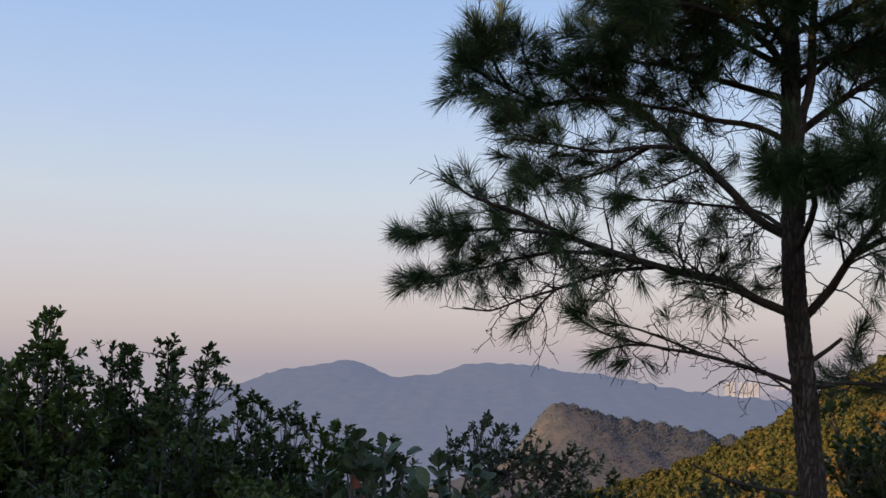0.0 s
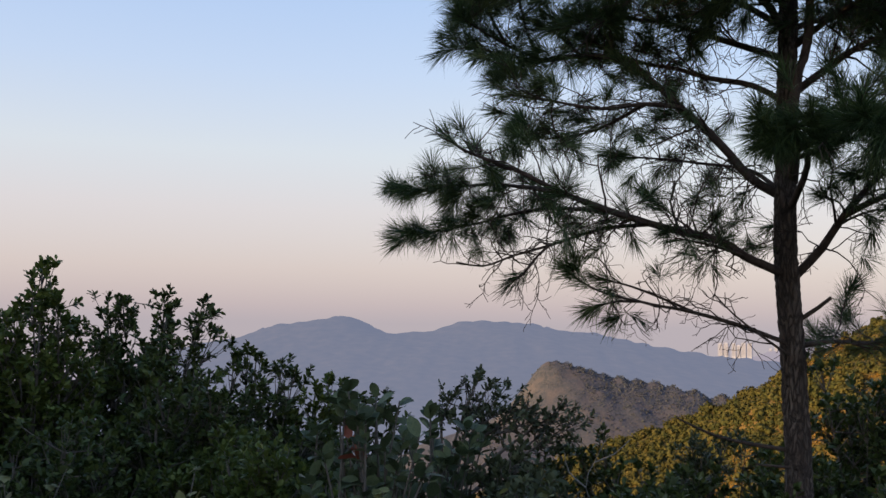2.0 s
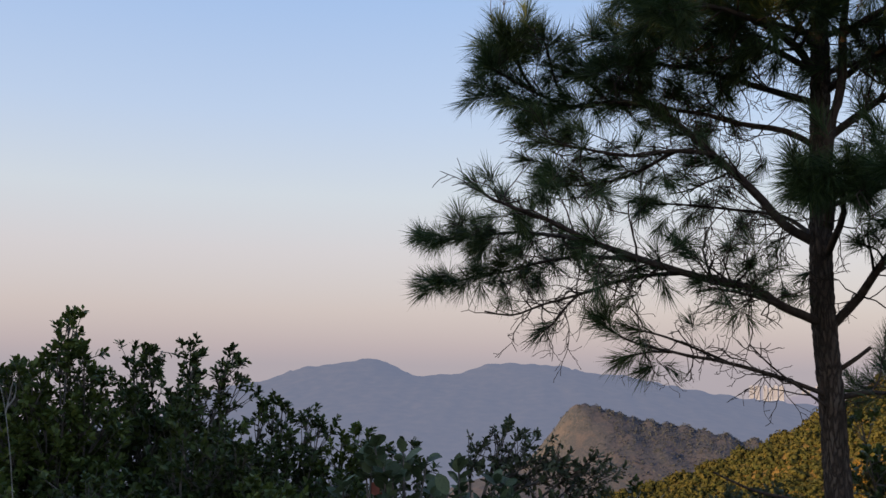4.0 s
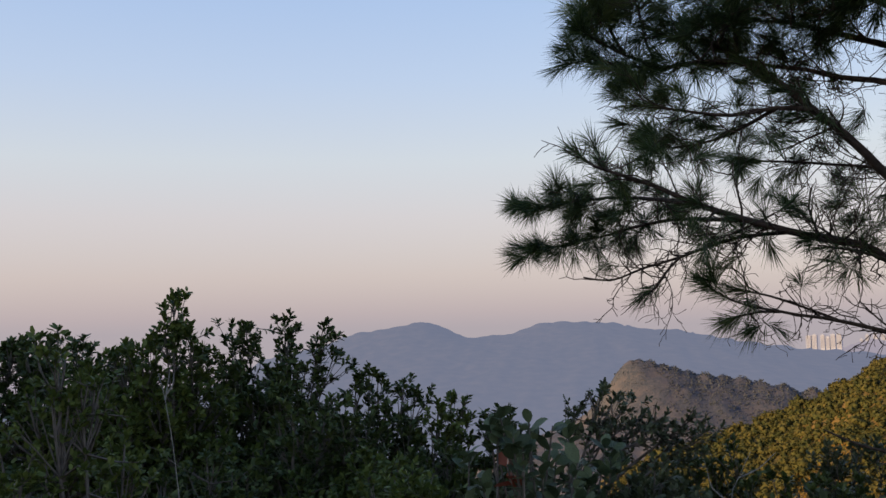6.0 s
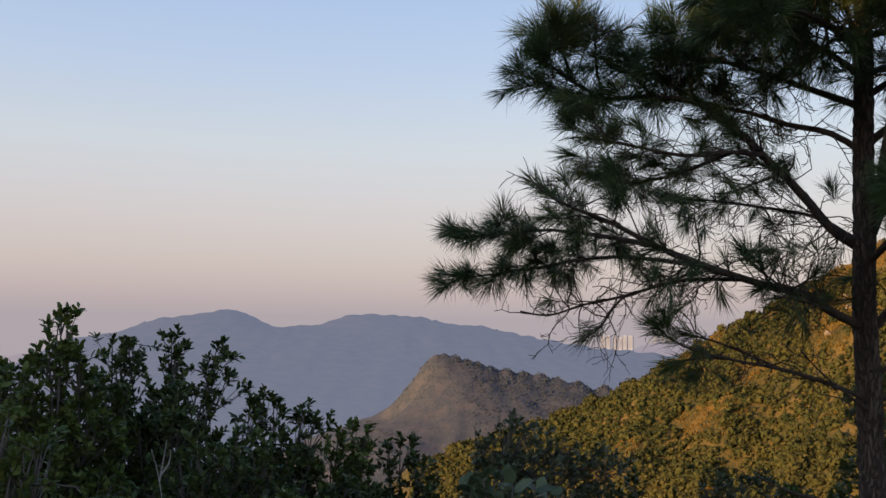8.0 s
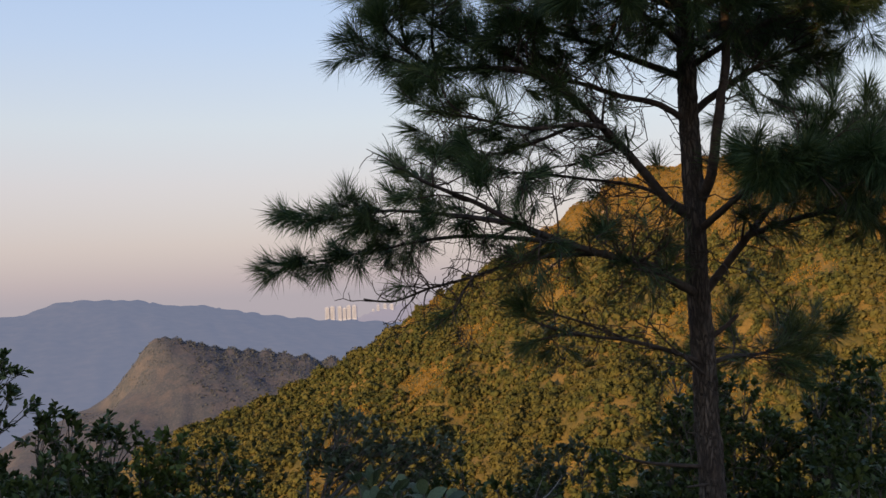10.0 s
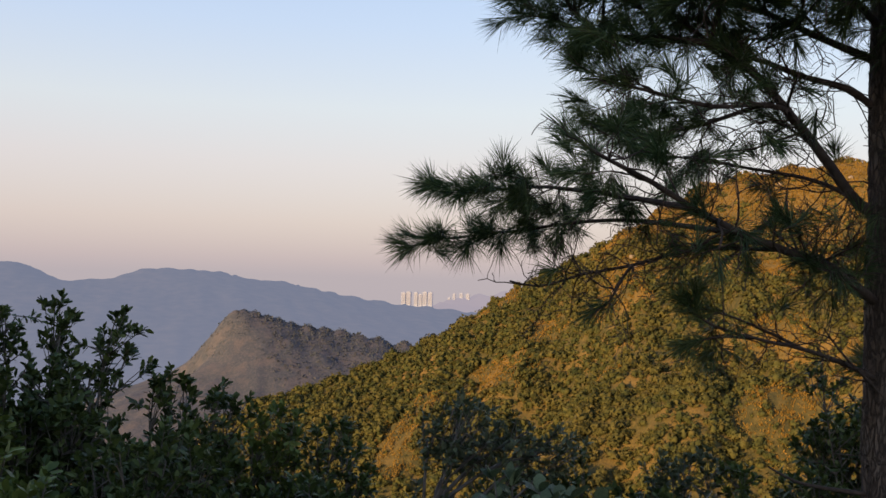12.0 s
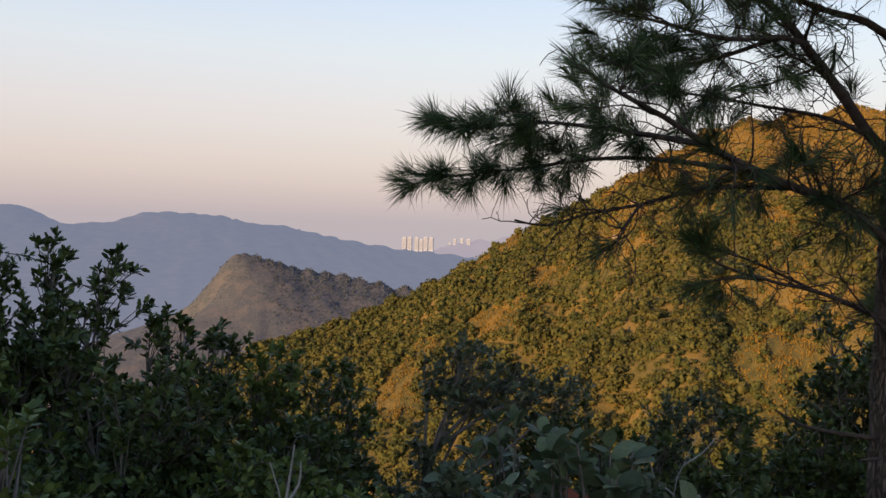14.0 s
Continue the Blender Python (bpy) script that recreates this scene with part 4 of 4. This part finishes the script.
shrub(-3.4, 5.7, 1.95, 0.70, 25, 51, M_LEAF, 0.054, twigs=13)
shrub(-2.75, 5.6, 1.80, 0.50, 24, 71, M_LEAF, 0.054, twigs=13)
shrub(-2.15, 5.4, 1.74, 0.50, 34, 52, M_LEAF_B, 0.054, "tall leafy shrub rising to a spiky top", twigs=13, tips=((-2.0, 5.3, 1.92), (-2.06, 5.32, 1.80), (-1.92, 5.32, 1.76)))
shrub(-1.75, 6.1, 1.72, 0.55, 40, 53, M_LEAF, 0.052, "dark evergreen shrub with knobbly upright shoots", twigs=12, clear=0.45, tips=((-1.95, 6.2, 1.78), (-1.86, 6.2, 1.76), (-1.64, 6.34, 1.79), (-1.60, 6.30, 1.70), (-1.36, 6.2, 1.75), (-1.38, 6.22, 1.66), (-1.30, 6.25, 1.58)))
shrub(-1.05, 6.25, 1.32, 0.45, 30, 54, M_LEAF, 0.052, tips=((-1.10, 6.33, 1.48), (-1.04, 6.3, 1.43), (-1.18, 6.3, 1.40), (-0.87, 6.3, 1.39), (-0.80, 6.3, 1.34)), twigs=13)
shrub(-0.62, 6.28, 1.16, 0.34, 40, 55, M_LEAF_B, 0.054, "rounded leafy shrub with lighter green shoots", twigs=14, clear=0.1, tips=((-0.58, 6.27, 1.29), (-0.66, 6.3, 1.25), (-0.50, 6.28, 1.20)))
shrub(-0.32, 6.30, 1.04, 0.26, 36, 78, M_LEAF, 0.054, twigs=14, clear=0.1, tips=((-0.29, 6.39, 1.20), (-0.36, 6.36, 1.16), (-0.20, 6.36, 1.08), (-0.12, 6.34, 0.95)))
shrub(0.14, 6.10, 1.10, 0.24, 3, 56, M_LEAF_C, 0.050, "small open tree with pale forked stems and small rounded leaves", per=12, twigs=6, clear=0.55, clump=5, tips=((0.22, 6.1, 1.25), (0.35, 6.10, 1.33), (0.42, 6.15, 1.29), (0.55, 6.4, 1.28), (0.62, 6.3, 1.18), (0.74, 6.12, 1.18), (0.89, 6.10, 1.16), (0.96, 6.10, 1.08), (0.66, 6.1, 1.05), (0.80, 6.2, 1.02), (0.50, 6.1, 1.12)), name="small_tree", category="tree", fork=0.80)
shrub(0.62, 6.35, 0.86, 0.30, 18, 74, M_LEAF, 0.050, "thin open shrub with small leaves and bare stems", per=14, twigs=9, clear=0.3, clump=7)
shrub(1.35, 6.3, 0.84, 0.42, 24, 58, M_LEAF, 0.053, twigs=12, tips=((1.20, 6.3, 0.77), (1.45, 6.3, 0.76), (1.65, 6.3, 0.76), (1.12, 6.4, 0.97)))
shrub(0.98, 6.5, 0.84, 0.32, 20, 79, M_LEAF, 0.052, twigs=12, tips=((0.90, 6.5, 0.86), (1.10, 6.5, 0.84), (0.75, 6.5, 0.84)))
shrub(1.80, 6.5, 0.90, 0.36, 22, 80, M_LEAF_C, 0.053, twigs=12, tips=((1.75, 6.5, 0.90), (1.95, 6.5, 0.92), (2.1, 6.5, 0.92)))
shrub(2.65, 5.85, 1.42, 0.50, 32, 59, M_LEAF, 0.051, tips=((2.3, 5.8, 1.50),), clear=0.35, twigs=12)
shrub(1.5, 5.6, 0.80, 0.40, 22, 86, M_LEAF, 0.054, twigs=11, tips=((1.40, 5.6, 0.80), (1.65, 5.6, 0.84)))
shrub(2.15, 5.5, 1.04, 0.40, 24, 87, M_LEAF, 0.054, twigs=11, clear=0.1)
shrub(2.95, 5.1, 1.18, 0.45, 26, 88, M_LEAF, 0.056, twigs=11, clear=0.1)
shrub(3.3, 5.4, 1.5, 0.7, 28, 60, M_LEAF, 0.054, twigs=12)
shrub(2.2, 6.4, 0.92, 0.42, 20, 61, M_LEAF_B, 0.054, twigs=12)
shrub(-1.25, 5.35, 1.38, 0.42, 28, 75, M_LEAF, 0.048, twigs=12)
shrub(-1.58, 3.14, 1.66, 0.26, 20, 76, M_LEAF_B, 0.034, "light green shrub close beside the path", twigs=12, clear=0.3, tips=((-1.58, 3.08, 1.73),))
shrub(-0.64, 5.50, 1.12, 0.30, 26, 89, M_LEAF, 0.050, twigs=12, clear=0.1)
# lower growth in front
shrub(-2.6, 4.5, 1.12, 0.6, 21, 62, M_LEAF, 0.048, twigs=12)
shrub(-1.6, 4.7, 1.15, 0.55, 28, 63, M_LEAF, 0.046, twigs=12)
shrub(-0.95, 4.95, 1.29, 0.34, 26, 64, M_LEAF_B, 0.048, "leafy shrub with lighter green young shoots", twigs=12)
shrub(-0.22, 4.80, 1.02, 0.34, 22, 72, M_LEAF_C, 0.052, twigs=11)
shrub(-0.66, 4.40, 1.17, 0.28, 24, 77, M_LEAF_B, 0.045, twigs=11)
shrub(0.45, 3.95, 1.06, 0.30, 14, 65, M_LEAF_C, 0.048, twigs=11)
shrub(0.44, 4.65, 1.12, 0.30, 20, 83, M_LEAF_C, 0.048, twigs=11)
shrub(0.84, 4.75, 0.86, 0.32, 20, 84, M_LEAF, 0.050, twigs=11)
shrub(-0.42, 4.50, 1.04, 0.24, 16, 85, M_LEAF, 0.046, twigs=11)
shrub(1.15, 4.7, 0.92, 0.45, 22, 66, M_LEAF, 0.054, twigs=12)
shrub(1.75, 4.2, 1.06, 0.5, 24, 67, M_LEAF, 0.054, twigs=12)
shrub(2.6, 4.6, 1.08, 0.6, 25, 68, M_LEAF, 0.054, twigs=12)
shrub(-0.24, 3.74, 1.02, 0.12, 0, 69, M_LEAF_RED, 0.075, "small sapling tipped with reddened leaves", per=3, twigs=0, clear=0.8, wide=1.9, clump=0, tips=((-0.21, 3.70, 1.21),))
shrub(0.75, 3.7, 1.0, 0.5, 22, 70, M_LEAF_C, 0.058, twigs=12)


def broad_shrub(x, y, top, spread, stems, seed, size):
    """A shrub whose few broad leaves are each a part."""
    g = np.random.default_rng(seed)
    base = np.array([x, y, float(ground_z(x, y)) - 0.05])
    ob = new("broadleaf_shrub")
    ob.location = base
    tubes = Tubes()
    rig = np.array([[0.0, 0, 0]])
    blade = leaf_mesh("leaf", rig, np.array([[0, 1.0, 0]]), np.array([1.0]), np.random.default_rng(1), M_LEAF_BIG, 1.35, (BIG_V, BIG_F))
    for k in range(stems):
        u, w = g.random() * 6.28, np.sqrt(g.random())
        goal = np.array([spread * w * np.cos(u), spread * w * np.sin(u), (top - base[2]) * (1 - 0.16 * w - 0.16 * g.random() * (k > 3))])
        pts = spline([np.array([g.normal(0, 0.04), g.normal(0, 0.04), 0]), goal * 0.55 + g.normal(0, 0.04, 3), goal], 0.08)
        tubes = Tubes()
        tubes.add(pts, 0.010, 0.003, 5)
        part("stem", tubes.mesh("stem", M_STEM), ob)
        spots, ways, sizes = [], [], []
        rosette(goal, unit(goal - pts[-3]), 8, size, g, spots, ways, sizes, 70)
        rosette(pts[-4], unit(goal - pts[-3]), 5, size, g, spots, ways, sizes, 85)
        for s, d, z in zip(np.vstack(spots), np.vstack(ways), np.concatenate(sizes)):
            leaf = part("leaf", blade, ob)
            right = unit(np.cross(d, np.array([0, 0, 1]) + 0.5 * g.normal(size=3)))
            nrm = np.cross(right, d)
            m = Matrix((right * z, d * z, nrm * z)).transposed().to_4x4()
            m.translation = Vector(s)
            leaf.matrix_basis = m
    return tagged(ob, "shrub with broad waxy grey-green leaves", "shrub")


broad_shrub(-0.16, 3.70, 1.46, 0.26, 28, 81, 0.074)
broad_shrub(0.08, 4.85, 1.29, 0.26, 24, 82, 0.085)


def dead_stick(points, r, label):
    tubes = Tubes()
    base = np.array(points[0][0])
    for line in points:
        tubes.add(spline(np.array(line) - base, 0.05), r, r * 0.35, 6)
    ob = new("dead_stick", tubes.mesh("dead_stick", M_DEAD))
    ob.location = base
    return tagged(ob, label, "dead wood")


dead_stick([[(-1.02, 2.76, 0.1), (-1.05, 2.76, 0.9), (-1.09, 2.76, 1.33), (-1.122, 2.76, 1.53), (-1.135, 2.76, 1.58), (-1.142, 2.76, 1.602)],
            [(-1.122, 2.76, 1.53), (-1.116, 2.762, 1.57), (-1.109, 2.765, 1.622)], [(-1.119, 2.76, 1.545), (-1.102, 2.762, 1.57), (-1.100, 2.764, 1.60)]], 0.0026, "bleached forked dead stick standing among weeds")
dead_stick([[(0.90, 4.9, -0.3), (0.90, 4.9, 0.6), (0.82, 4.9, 0.86), (0.86, 4.9, 0.98), (0.92, 4.9, 1.10)],
            [(0.82, 4.9, 0.86), (0.74, 4.92, 0.93), (0.72, 4.93, 1.02)], [(0.86, 4.9, 0.98), (0.96, 4.92, 1.02), (1.04, 4.93, 1.09)]], 0.0045, "crooked grey dead stem standing in the shrubs")


def weeds(name, x0, x1, y0, y1, top, count, seed, mat, size, label, lobed=False):
    """Low straggling weeds: thin stalks with leaves."""
    g = np.random.default_rng(seed)
    tubes, spots, ways, sizes = Tubes(), [], [], []
    for _ in range(count):
        x, y = g.uniform(x0, x1), g.uniform(y0, y1)
        if vnoise(x * 2.2 + 60, y * 2.2 + 20, 2) < 0.44:
            continue
        z = float(ground_z(x, y)) - 0.03
        h = (top - z) * (0.45 + 0.6 * g.random() ** 1.5)
        lean = g.normal(0, 0.12, 2)
        pts = spline([(x, y, z), (x + lean[0], y + lean[1], z + h * 0.6), (x + 2.2 * lean[0], y + 2.2 * lean[1], z + h)], 0.08)
        tubes.add(pts, 0.004, 0.0015, 4)
        for k in range(len(pts) // 3, len(pts)):
            rosette(pts[k], unit(0.3 * g.normal(size=3) + (0, 0, 1)), 4, size, g, spots, ways, sizes, 100 if lobed else 80)
    ob = new(name)
    part("stalks", tubes.mesh("stalks", M_STEM), ob)
    part("leaves", leaf_mesh("leaves", np.vstack(spots), np.vstack(ways), np.concatenate(sizes), g, mat, 1.25, (LOBE_V, LOBE_F) if lobed else (SMALL_V, SMALL_F)), ob)
    return tagged(ob, label, "weeds", kind="stuff")


weeds("weeds", -2.0, 0.25, 2.6, 3.4, 1.08, 340, 91, M_WEED, 0.040, "pale green straggling weeds with lobed leaves", True)
weeds("weeds", 0.2, 1.0, 2.8, 3.4, 0.98, 100, 93, M_WEED, 0.040, "pale green straggling weeds with lobed leaves", True)
weeds("undergrowth", -2.6, 3.2, 3.4, 6.4, 0.75, 260, 92, M_LEAF_C, 0.07, "tangled low undergrowth between the shrubs")
